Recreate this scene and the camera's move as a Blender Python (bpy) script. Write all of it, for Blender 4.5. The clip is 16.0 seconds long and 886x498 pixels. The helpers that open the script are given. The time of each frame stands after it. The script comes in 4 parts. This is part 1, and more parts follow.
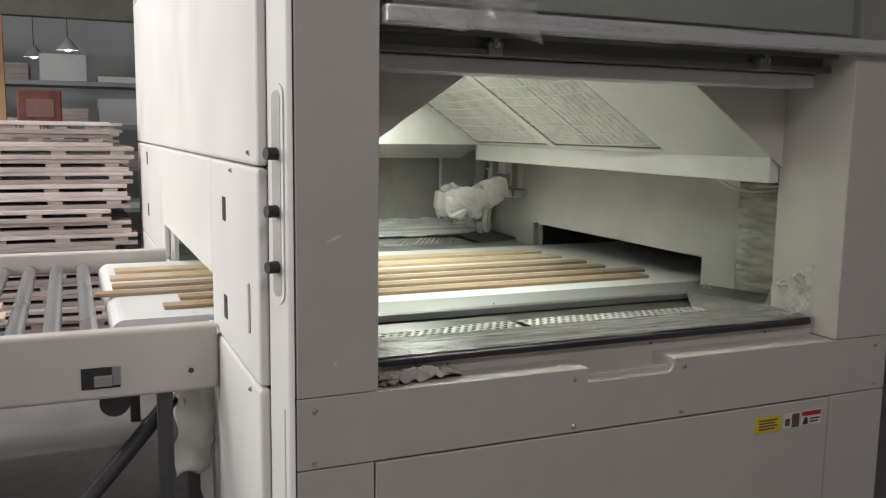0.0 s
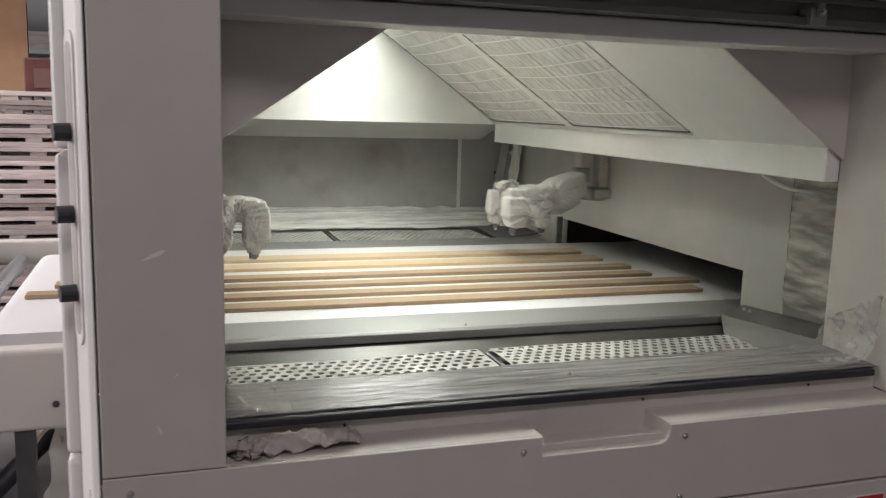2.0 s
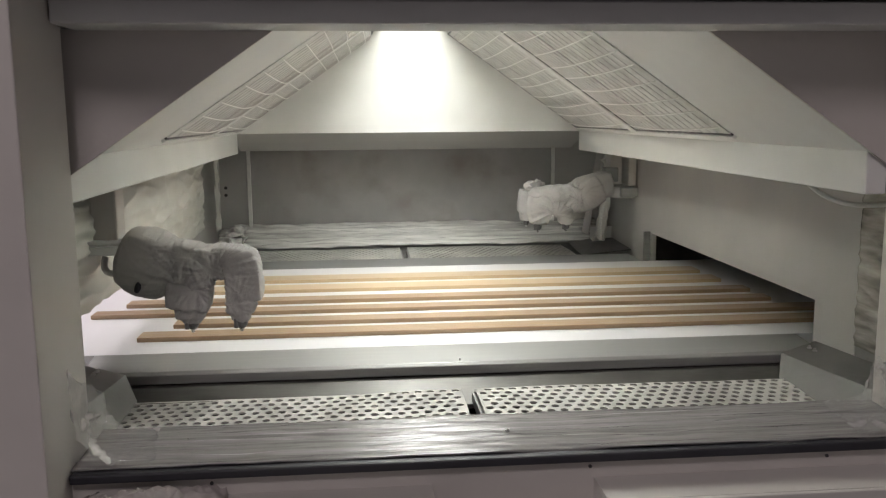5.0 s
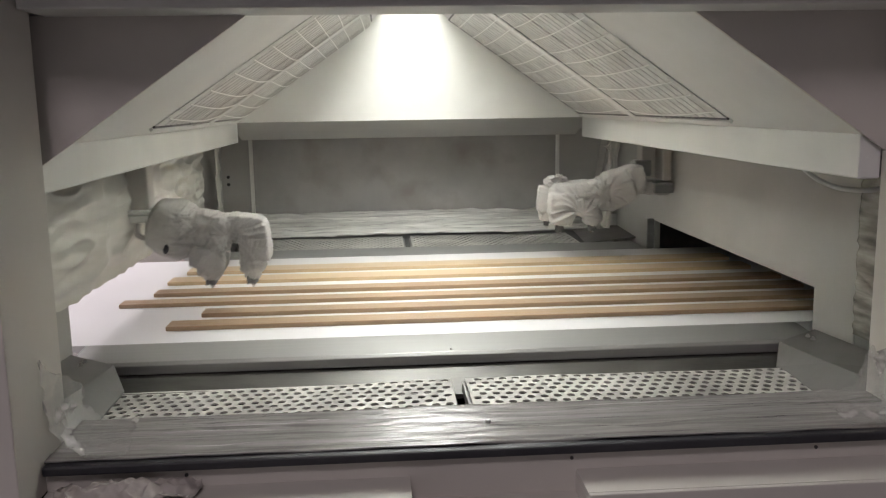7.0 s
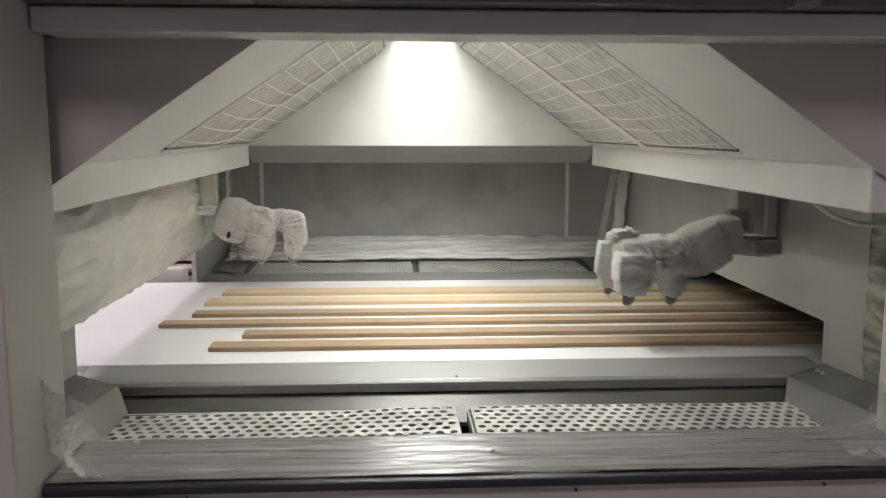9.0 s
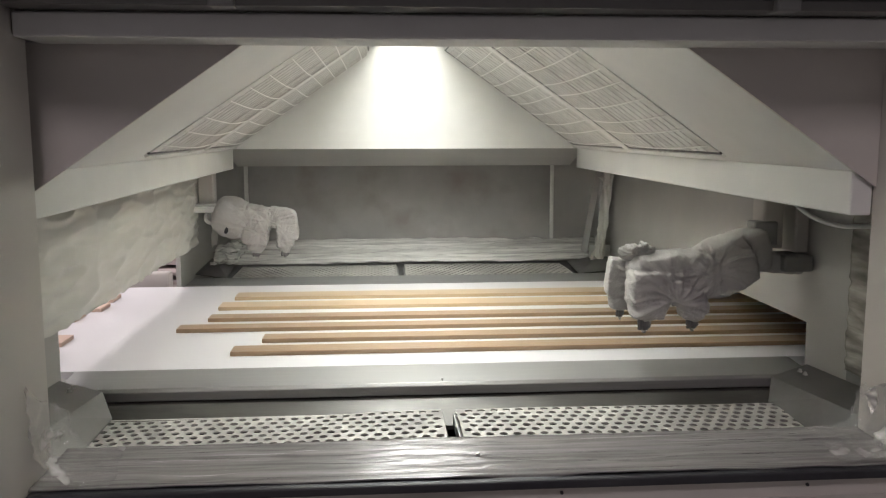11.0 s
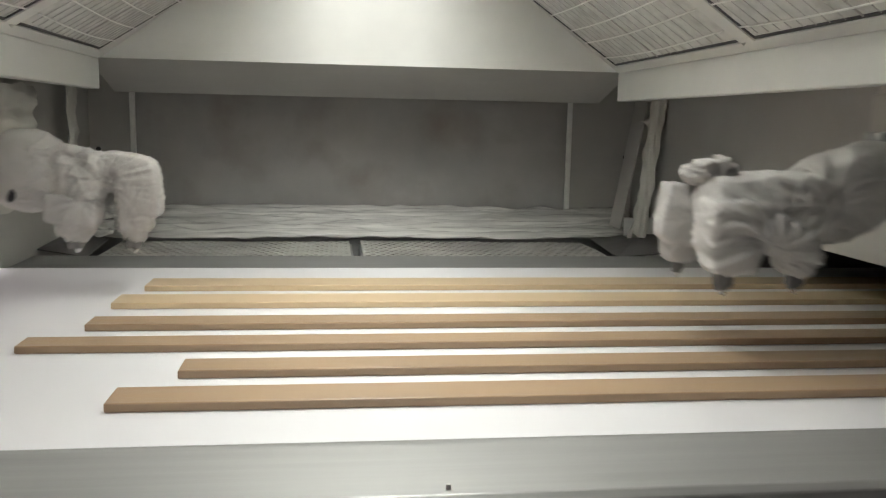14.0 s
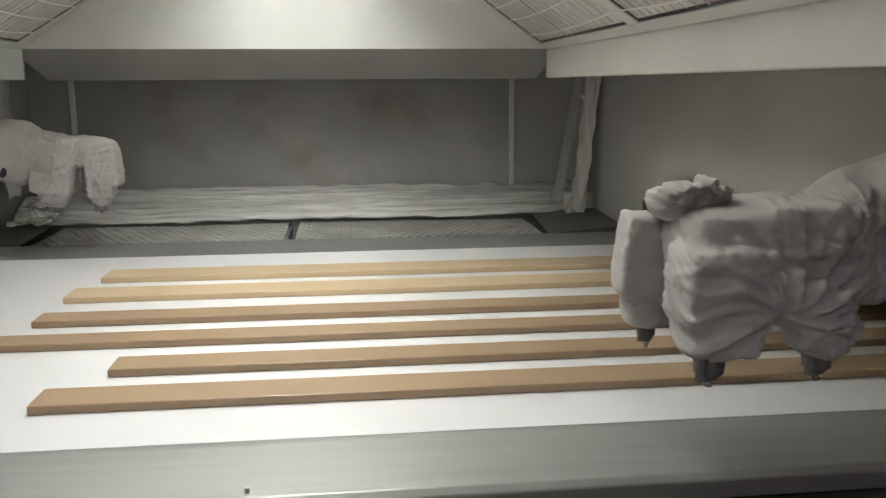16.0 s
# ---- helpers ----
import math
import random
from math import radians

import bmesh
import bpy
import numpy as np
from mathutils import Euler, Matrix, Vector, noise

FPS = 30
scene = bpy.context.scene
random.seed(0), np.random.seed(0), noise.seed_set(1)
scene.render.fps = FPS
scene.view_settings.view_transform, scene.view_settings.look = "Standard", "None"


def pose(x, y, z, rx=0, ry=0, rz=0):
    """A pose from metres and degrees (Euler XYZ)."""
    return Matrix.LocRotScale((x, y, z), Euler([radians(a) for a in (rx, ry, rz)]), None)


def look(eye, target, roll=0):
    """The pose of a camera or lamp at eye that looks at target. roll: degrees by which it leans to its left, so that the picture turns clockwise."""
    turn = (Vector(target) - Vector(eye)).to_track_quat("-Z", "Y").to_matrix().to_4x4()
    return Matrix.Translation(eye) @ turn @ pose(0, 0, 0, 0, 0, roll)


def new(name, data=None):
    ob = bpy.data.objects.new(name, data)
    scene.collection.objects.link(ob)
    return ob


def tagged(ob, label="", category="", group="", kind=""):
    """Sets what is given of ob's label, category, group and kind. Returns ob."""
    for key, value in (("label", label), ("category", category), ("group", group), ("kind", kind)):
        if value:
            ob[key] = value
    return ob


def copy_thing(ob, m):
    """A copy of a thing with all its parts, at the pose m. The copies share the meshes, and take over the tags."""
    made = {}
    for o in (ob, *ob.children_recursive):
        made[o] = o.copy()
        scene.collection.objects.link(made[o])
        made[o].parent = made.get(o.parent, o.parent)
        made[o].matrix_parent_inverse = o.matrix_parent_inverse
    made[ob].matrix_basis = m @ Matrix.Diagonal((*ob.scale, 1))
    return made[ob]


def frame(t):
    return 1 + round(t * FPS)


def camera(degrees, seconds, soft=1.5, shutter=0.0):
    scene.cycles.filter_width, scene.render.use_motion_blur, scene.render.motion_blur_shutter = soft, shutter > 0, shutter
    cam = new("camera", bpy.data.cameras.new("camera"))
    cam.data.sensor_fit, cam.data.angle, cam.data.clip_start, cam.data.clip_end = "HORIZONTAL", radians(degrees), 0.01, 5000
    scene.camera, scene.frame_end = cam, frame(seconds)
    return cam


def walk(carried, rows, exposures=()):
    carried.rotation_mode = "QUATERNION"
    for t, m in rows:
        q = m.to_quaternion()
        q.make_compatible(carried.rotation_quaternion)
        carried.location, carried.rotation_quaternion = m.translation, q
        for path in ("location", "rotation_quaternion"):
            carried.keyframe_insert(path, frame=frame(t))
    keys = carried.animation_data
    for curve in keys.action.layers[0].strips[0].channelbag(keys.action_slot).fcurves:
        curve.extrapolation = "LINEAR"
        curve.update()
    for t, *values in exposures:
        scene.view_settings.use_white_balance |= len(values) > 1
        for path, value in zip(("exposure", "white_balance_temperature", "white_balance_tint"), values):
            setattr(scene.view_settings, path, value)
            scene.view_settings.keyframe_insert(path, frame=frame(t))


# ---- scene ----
cam = camera(54.4, 16.0, soft=1.2, shutter=0.4)
PATH = [
    (0, (-1.089, -2.124, 1.522), (-0.301, -0.305, 1.253), 0.8),
    (0.5, (-0.979, -1.959, 1.529), (-0.23, -0.13, 1.219), -0.7),
    (1, (-0.762, -1.815, 1.524), (-0.085, 0.04, 1.201), 0.4),
    (1.5, (-0.601, -1.727, 1.523), (0.019, 0.145, 1.19), 1.0),
    (2, (-0.454, -1.61, 1.52), (0.159, 0.267, 1.2), 1.6),
    (2.5, (-0.326, -1.527, 1.536), (0.221, 0.374, 1.239), 1.6),
    (3, (-0.121, -1.552, 1.529), (0.227, 0.391, 1.213), 1.1),
    (3.5, (0.018, -1.548, 1.525), (0.289, 0.403, 1.178), 1.2),
    (4, (0.094, -1.484, 1.529), (0.327, 0.479, 1.227), 0.5),
    (6.5, (0.268, -1.426, 1.52), (0.41, 0.543, 1.196), -0.8),
    (7, (0.274, -1.417, 1.519), (0.411, 0.55, 1.188), -0.9),
    (7.5, (0.279, -1.413, 1.523), (0.41, 0.556, 1.198), -1.0),
    (8, (0.276, -1.412, 1.519), (0.396, 0.563, 1.23), -0.8),
    (8.5, (0.279, -1.415, 1.518), (0.417, 0.564, 1.26), -0.4),
    (9, (0.279, -1.412, 1.521), (0.396, 0.566, 1.248), 0.1),
    (11.5, (0.28, -1.415, 1.526), (0.434, 0.561, 1.258), -0.1),
    (12, (0.284, -1.413, 1.524), (0.422, 0.559, 1.218), -0.3),
    (12.1, (0.295, -1.219, 1.499), (0.423, 0.753, 1.186), -0.2),
    (12.2, (0.312, -0.902, 1.457), (0.426, 1.069, 1.134), -0.0),
    (12.3, (0.310, -0.744, 1.426), (0.431, 1.227, 1.108), 0.3),
    (12.5, (0.308, -0.573, 1.392), (0.437, 1.399, 1.080), 0.7),
    (13, (0.298, -0.352, 1.349), (0.473, 1.615, 1.031), 0.9),
    (13.5, (0.303, -0.229, 1.327), (0.544, 1.729, 1.000), 1.2),
    (14, (0.319, -0.047, 1.271), (0.570, 1.915, 0.980), 1.2),
    (14.5, (0.373, 0.037, 1.243), (0.586, 2.007, 0.975), 0.8),
    (15, (0.451, 0.023, 1.262), (0.697, 1.988, 0.981), 0.7),
    (15.5, (0.523, -0.047, 1.302), (0.749, 1.915, 0.990), -0.1),
    (16, (0.586, -0.092, 1.332), (0.806, 1.860, 0.957), -0.3),
]
walk(cam, [(t, look(e, g, r)) for t, e, g, r in PATH], [(0, 0.22, 6500, 1), (1, 0.2, 6500, 4), (1.5, 0.2, 6500, 6), (3.5, 0.1, 6500, 12), (12, 0.1, 6500, 13), (12.5, -0.22, 6500, 13), (13.5, -0.26, 6500, 12), (16, -0.36, 6500, 12)])

# ---- light ----
world = bpy.data.worlds.new("hall_air")
world.use_nodes = True
world.node_tree.nodes["Background"].inputs[0].default_value = (0.95, 0.93, 1.0, 1)
world.node_tree.nodes["Background"].inputs[1].default_value = 0.05
scene.world = world


def area(name, loc, target, sx, sy, watts, colour, spread=180):
    data = bpy.data.lights.new(name, "AREA")
    data.shape, data.size, data.size_y, data.energy, data.color = "RECTANGLE", sx, sy, watts, colour
    data.spread = radians(spread)
    ob = new(name, data)
    ob.matrix_world = look(loc, target)
    return ob


area("booth_tube_light", (0.43, 1.58, 2.27), (0.43, 1.58, 0), 0.255, 1.22, 31.4, (0.97, 1.0, 0.965))
area("window_daylight", (-6.8, 2.0, 2.9), (0, 1.6, 1.0), 7.0, 2.6, 380, (1.0, 0.93, 0.96))
area("high_bay_light", (-2.6, 3.2, 4.6), (-2.6, 3.2, 0), 1.2, 1.2, 118, (1.0, 0.94, 0.95))
area("high_bay_light", (-0.3, -3.8, 4.6), (-0.3, -3.8, 0), 1.2, 1.2, 74, (1.0, 0.89, 0.93))


# ---- materials ----
def material(name, colour, rough=0.5, metal=0.0, vary=0.12, scale=6.0, bump=0.0, bump_scale=60.0, stretch=(1, 1, 1),
             dark=None, stain=0.0, stain_scale=2.0, coat=0.0, rough_vary=0.1, alpha=None, detail=6, island=0.0, transmission=0.0, spec=0.5):
    m = bpy.data.materials.new(name)
    m.use_nodes = True
    nt = m.node_tree
    n, l = nt.nodes, nt.links
    b = n["Principled BSDF"]
    b.inputs["Metallic"].default_value = metal
    b.inputs["Coat Weight"].default_value = coat
    b.inputs["Specular IOR Level"].default_value = spec
    b.inputs["Transmission Weight"].default_value = transmission
    tc = n.new("ShaderNodeTexCoord")
    mp = n.new("ShaderNodeMapping")
    mp.inputs["Scale"].default_value = stretch
    l.new(tc.outputs["Object"], mp.inputs["Vector"])
    fine = n.new("ShaderNodeTexNoise")
    fine.inputs["Scale"].default_value, fine.inputs["Detail"].default_value = scale, detail
    l.new(mp.outputs[0], fine.inputs["Vector"])
    ramp = n.new("ShaderNodeMapRange")
    ramp.inputs["From Min"].default_value, ramp.inputs["From Max"].default_value = 0.3, 0.7
    ramp.inputs["To Min"].default_value, ramp.inputs["To Max"].default_value = 1 - vary, 1 + vary
    l.new(fine.outputs["Fac"], ramp.inputs["Value"])
    val = ramp.outputs[0]
    if island:
        info = n.new("ShaderNodeObjectInfo")
        r2 = n.new("ShaderNodeMapRange")
        r2.inputs["To Min"].default_value, r2.inputs["To Max"].default_value = 1 - island, 1 + island
        l.new(info.outputs["Random"], r2.inputs["Value"])
        mul = n.new("ShaderNodeMath")
        mul.operation = "MULTIPLY"
        l.new(val, mul.inputs[0]), l.new(r2.outputs[0], mul.inputs[1])
        val = mul.outputs[0]
    mix = n.new("ShaderNodeVectorMath")
    mix.operation = "SCALE"
    mix.inputs[0].default_value = colour
    l.new(val, mix.inputs["Scale"])
    col = mix.outputs[0]
    if stain:
        big = n.new("ShaderNodeTexNoise")
        big.inputs["Scale"].default_value, big.inputs["Detail"].default_value = stain_scale, 5
        l.new(mp.outputs[0], big.inputs["Vector"])
        r3 = n.new("ShaderNodeMapRange")
        r3.inputs["From Min"].default_value, r3.inputs["From Max"].default_value = 0.52, 0.72
        r3.inputs["To Max"].default_value = stain
        l.new(big.outputs["Fac"], r3.inputs["Value"])
        mc = n.new("ShaderNodeMix")
        mc.data_type = "RGBA"
        l.new(r3.outputs[0], mc.inputs["Factor"]), l.new(col, mc.inputs["A"])
        mc.inputs["B"].default_value = (*(dark or [c * 0.4 for c in colour]), 1)
        col = mc.outputs["Result"]
    l.new(col, b.inputs["Base Color"])
    rr = n.new("ShaderNodeMapRange")
    rr.inputs["From Min"].default_value, rr.inputs["From Max"].default_value = 0.3, 0.7
    rr.inputs["To Min"].default_value, rr.inputs["To Max"].default_value = max(rough - rough_vary, 0.02), min(rough + rough_vary, 1)
    l.new(fine.outputs["Fac"], rr.inputs["Value"]), l.new(rr.outputs[0], b.inputs["Roughness"])
    if bump:
        tex = n.new("ShaderNodeTexNoise")
        tex.inputs["Scale"].default_value, tex.inputs["Detail"].default_value = bump_scale, 4
        l.new(mp.outputs[0], tex.inputs["Vector"])
        bp = n.new("ShaderNodeBump")
        bp.inputs["Strength"].default_value, bp.inputs["Distance"].default_value = bump, 0.004
        l.new(tex.outputs["Fac"], bp.inputs["Height"]), l.new(bp.outputs[0], b.inputs["Normal"])
    if alpha is not None:
        tr = n.new("ShaderNodeBsdfTransparent")
        ms = n.new("ShaderNodeMixShader")
        al = n.new("ShaderNodeMapRange")
        al.inputs["From Min"].default_value, al.inputs["From Max"].default_value = 0.3, 0.7
        al.inputs["To Min"].default_value, al.inputs["To Max"].default_value = max(alpha - 0.2, 0), min(alpha + 0.2, 1)
        l.new(fine.outputs["Fac"], al.inputs["Value"]), l.new(al.outputs[0], ms.inputs[0])
        l.new(tr.outputs[0], ms.inputs[1]), l.new(b.outputs[0], ms.inputs[2])
        l.new(ms.outputs[0], n["Material Output"].inputs["Surface"])
    return m


def glowing(name, colour, strength):
    m = bpy.data.materials.new(name)
    m.use_nodes = True
    b = m.node_tree.nodes["Principled BSDF"]
    b.inputs["Base Color"].default_value = (*colour, 1)
    b.inputs["Emission Color"].default_value = (*colour, 1)
    b.inputs["Emission Strength"].default_value = strength
    return m


PAINT = material("powder_coat", (0.56, 0.53, 0.49), 0.45, vary=0.03, scale=9, bump=0.12, bump_scale=420, stain=0.25, stain_scale=1.6, dark=(0.44, 0.41, 0.38))
SIDEPAINT = material("gloss_powder_coat", (0.70, 0.68, 0.66), 0.5, vary=0.02, scale=3)
HOOD = material("booth_white_paint", (0.71, 0.71, 0.68), 0.5, vary=0.05, scale=5, bump=0.1, bump_scale=250, stain=0.3, stain_scale=1.2, dark=(0.50, 0.49, 0.45))
DUSTY = material("dusty_booth_wall", (0.45, 0.44, 0.417), 0.55, vary=0.08, scale=4, bump=0.12, bump_scale=160, stain=0.45, stain_scale=2.2, dark=(0.40, 0.39, 0.37))
STEEL = material("brushed_stainless", (0.31, 0.31, 0.298), 0.50, metal=0.42, vary=0.10, scale=10, stretch=(0.2, 7, 7), bump=0.06, bump_scale=60, stain=0.45, stain_scale=1.6, dark=(0.22, 0.215, 0.20), rough_vary=0.10)
OLDSTEEL = material("oversprayed_steel", (0.42, 0.41, 0.393), 0.48, metal=0.15, vary=0.16, scale=3.5, stain=0.75, stain_scale=3.0, dark=(0.27, 0.225, 0.19), bump=0.1, bump_scale=50, rough_vary=0.12)
GRATE = material("coated_perforated_sheet", (0.50, 0.495, 0.455), 0.42, vary=0.18, scale=9, stain=0.85, stain_scale=3.2, dark=(0.24, 0.23, 0.215), bump=0.25, bump_scale=80)
PLATE = material("dull_grey_plate", (0.17, 0.165, 0.157), 0.46, metal=0.3, vary=0.12, scale=6, stain=0.4, stain_scale=4, dark=(0.11, 0.105, 0.10), bump=0.1, bump_scale=50)
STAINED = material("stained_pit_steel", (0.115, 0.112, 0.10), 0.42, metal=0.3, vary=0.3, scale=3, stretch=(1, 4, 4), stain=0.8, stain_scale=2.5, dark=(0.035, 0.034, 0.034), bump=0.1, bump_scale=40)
# near-black colour that paints in the shade of the pits and belt outlet
PIT = material("painted_shade_metal", (0.07, 0.065, 0.06), 0.7, vary=0.3, scale=12)
BLACK = material("black_rubber", (0.025, 0.025, 0.03), 0.5, vary=0.2, scale=20, bump=0.2, bump_scale=90)
DARK = material("dark_grey_plastic", (0.06, 0.058, 0.06), 0.45, vary=0.15, scale=15)
ALU = material("aluminium_profile", (0.74, 0.74, 0.74), 0.32, metal=0.6, vary=0.06, scale=10, stretch=(0.3, 5, 5))
CHROME = material("zinc_bolt", (0.62, 0.61, 0.60), 0.3, metal=0.9, vary=0.1, scale=60)
BELT = material("white_belt_urethane", (0.73, 0.725, 0.73), 0.42, vary=0.025, scale=3, stain=0.2, stain_scale=1.3, dark=(0.70, 0.69, 0.68), bump=0.05, bump_scale=200)
NOZZLE = material("crusted_nozzle_metal", (0.20, 0.195, 0.19), 0.5, metal=0.4, vary=0.2, scale=40, bump=0.3, bump_scale=120)
CORNERFILM = material("gathered_film", (0.55, 0.53, 0.52), 0.10, vary=0.25, scale=16, bump=0.7, bump_scale=42, rough_vary=0.05, alpha=0.36, detail=3, spec=1.0)
WOOD = material("sanded_pine_board", (0.365, 0.255, 0.158), 0.36, vary=0.07, scale=7, stretch=(0.5, 14, 14), bump=0.12, bump_scale=40, island=0.07, rough_vary=0.08)
PALEWOOD = material("pale_varnished_board", (0.60, 0.455, 0.285), 0.30, vary=0.03, scale=7, stretch=(0.5, 5, 5), bump=0.0, bump_scale=40, island=0.04, rough_vary=0.0)
RAWWOOD = material("raw_pale_board", (0.62, 0.46, 0.36), 0.55, vary=0.12, scale=9, stretch=(0.5, 14, 14), bump=0.12, bump_scale=40, island=0.08)
PALLET = material("weathered_pallet_wood", (0.47, 0.405, 0.39), 0.8, vary=0.25, scale=8, stretch=(0.6, 8, 8), bump=0.4, bump_scale=30, island=0.32, stain=0.4, stain_scale=2, dark=(0.36, 0.24, 0.18))
CLOTH = material("dusty_wrap_cloth", (0.50, 0.485, 0.467), 0.92, vary=0.07, scale=14, bump=0.35, bump_scale=500, spec=0.15, stain=0.3, stain_scale=6, dark=(0.38, 0.36, 0.335))
FILM = material("stretch_film", (0.72, 0.71, 0.68), 0.16, vary=0.06, scale=5, stretch=(1, 3, 3), bump=0.15, bump_scale=18, rough_vary=0.04, alpha=0.24, detail=2, spec=0.9)
DRAPE = material("milky_film_drape", (0.64, 0.625, 0.575), 0.36, vary=0.05, scale=5, stretch=(1, 0.6, 2), rough_vary=0.05, detail=2, spec=0.5)
SILLFILM = material("film_over_sill", (0.23, 0.22, 0.212), 0.20, vary=0.35, scale=6, stretch=(0.3, 16, 16), bump=0.45, bump_scale=14, rough_vary=0.09, spec=0.5, stain=0.55, stain_scale=2.2, dark=(0.40, 0.385, 0.385))
BAG = material("crumpled_plastic_bag", (0.42, 0.385, 0.36), 0.62, vary=0.15, scale=18, bump=0.4, bump_scale=60)
WALLFILM = material("crinkled_wall_film", (0.42, 0.40, 0.36), 0.18, vary=0.25, scale=6, stretch=(1, 1, 5), bump=0.9, bump_scale=20, rough_vary=0.06, alpha=0.8, detail=3, spec=0.9)
REARFILM = material("film_over_ledge", (0.78, 0.77, 0.725), 0.13, vary=0.14, scale=5, stretch=(0.5, 6, 6), bump=0.9, bump_scale=26, rough_vary=0.08, alpha=0.92, detail=3, spec=0.8)
FILTER = material("filter_fleece", (0.66, 0.66, 0.63), 0.95, vary=0.12, scale=26, bump=0.5, bump_scale=120, spec=0.1, stain=0.3, stain_scale=5)
WIRE = material("white_coated_wire", (0.80, 0.80, 0.76), 0.45, vary=0.05, scale=30)
CONCRETE = material("dusty_concrete_floor", (0.15, 0.142, 0.14), 0.75, vary=0.2, scale=2.5, bump=0.3, bump_scale=30, stain=0.7, stain_scale=1.4, dark=(0.11, 0.10, 0.10))
HALLWALL = material("hall_plaster", (0.62, 0.63, 0.64), 0.85, vary=0.08, scale=1.2, stain=0.4, stain_scale=0.5, dark=(0.36, 0.37, 0.38), bump=0.2, bump_scale=20)
CEILING = material("hall_roof_sheet", (0.30, 0.30, 0.29), 0.8, vary=0.12, scale=1.0)
OLIVE = material("roof_beam_paint", (0.20, 0.20, 0.175), 0.7, vary=0.15, scale=4)
CARD = material("brown_cardboard", (0.46, 0.27, 0.16), 0.85, vary=0.1, scale=6, bump=0.2, bump_scale=60)
REDWOOD = material("red_brown_lacquer", (0.11, 0.034, 0.025), 0.5, vary=0.25, scale=8)
ROLLER = material("grey_roller_tube", (0.36, 0.37, 0.39), 0.3, metal=0.7, vary=0.05, scale=4, stretch=(1, 0.6, 1), rough_vary=0.06)
YELLOW = material("yellow_label", (0.72, 0.56, 0.05), 0.5, vary=0.04, scale=30)
WHITE = material("white_label", (0.72, 0.71, 0.69), 0.5, vary=0.03, scale=30)
RED = material("red_label", (0.50, 0.03, 0.04), 0.5, vary=0.05, scale=30)
INK = material("label_ink", (0.05, 0.04, 0.04), 0.6, vary=0.1, scale=30)
BROWN = material("brown_label", (0.16, 0.08, 0.07), 0.6, vary=0.1, scale=30)
GREENGREY = material("shelf_grey_green", (0.30, 0.33, 0.33), 0.6, vary=0.12, scale=3)
GLASS = bpy.data.materials.new("sash_glass")
GLASS.use_nodes = True
_g = GLASS.node_tree.nodes["Principled BSDF"]
_g.inputs["Base Color"].default_value = (0.9, 0.95, 0.93, 1)
_g.inputs["Roughness"].default_value = 0.04
_g.inputs["Transmission Weight"].default_value = 1.0
TUBE = glowing("fluorescent_tube", (1.0, 1.0, 0.9), 6.0)
BAYGLOW = glowing("lamp_glow", (1.0, 0.95, 0.92), 5.0)


# ---- building tools ----
def part(name, bm, mat, parent=None, label="", smooth=False, m=None):
    me = bpy.data.meshes.new(name)
    bm.normal_update()
    bm.to_mesh(me)
    bm.free()
    me.materials.append(mat)
    if smooth:
        for p in me.polygons:
            p.use_smooth = True
    ob = new(name, me)
    if parent is not None:
        ob.parent = parent
    if m is not None:
        ob.matrix_basis = m
    if label:
        tagged(ob, label)
    return ob


def thing(name, label, category, group="", kind="", loc=(0, 0, 0)):
    ob = new(name)
    ob.location = loc
    ob.empty_display_size = 0.1
    return tagged(ob, label, category, group, kind)


def box(bm, x0, x1, y0, y1, z0, z1):
    vs = [bm.verts.new((x, y, z)) for z in (z0, z1) for x, y in ((x0, y0), (x1, y0), (x1, y1), (x0, y1))]
    for f in ((3, 2, 1, 0), (4, 5, 6, 7), (0, 1, 5, 4), (1, 2, 6, 5), (2, 3, 7, 6), (3, 0, 4, 7)):
        bm.faces.new([vs[i] for i in f])
    return vs


def boxes(*dims, bevel=0.0, seg=2):
    bm = bmesh.new()
    for d in dims:
        box(bm, *d)
    if bevel:
        bmesh.ops.bevel(bm, geom=list(bm.edges), offset=bevel, segments=seg, affect="EDGES", profile=0.5)
    return bm


def prism(pts, axis, lo, hi, bevel=0.0, seg=2):
    """A polygon in the two other axes, drawn out along axis from lo to hi."""
    bm = bmesh.new()

    def at(p, h):
        if axis == "z":
            return (p[0], p[1], h)
        if axis == "y":
            return (p[0], h, p[1])
        return (h, p[0], p[1])

    a = [bm.verts.new(at(p, lo)) for p in pts]
    b = [bm.verts.new(at(p, hi)) for p in pts]
    bm.faces.new(a), bm.faces.new(b[::-1])
    for i in range(len(pts)):
        j = (i + 1) % len(pts)
        bm.faces.new((a[i], b[i], b[j], a[j]))
    bmesh.ops.recalc_face_normals(bm, faces=bm.faces)
    if bevel:
        bmesh.ops.bevel(bm, geom=list(bm.edges), offset=bevel, segments=seg, affect="EDGES", profile=0.5)
    return bm


def tube(bm, p, q, r, r2=None, seg=12, caps=True):
    p, q = Vector(p), Vector(q)
    d = q - p
    m = Matrix.Translation((p + q) / 2) @ d.to_track_quat("Z", "Y").to_matrix().to_4x4()
    bmesh.ops.create_cone(bm, cap_ends=caps, segments=seg, radius1=r, radius2=r if r2 is None else r2, depth=d.length, matrix=m)
    return bm


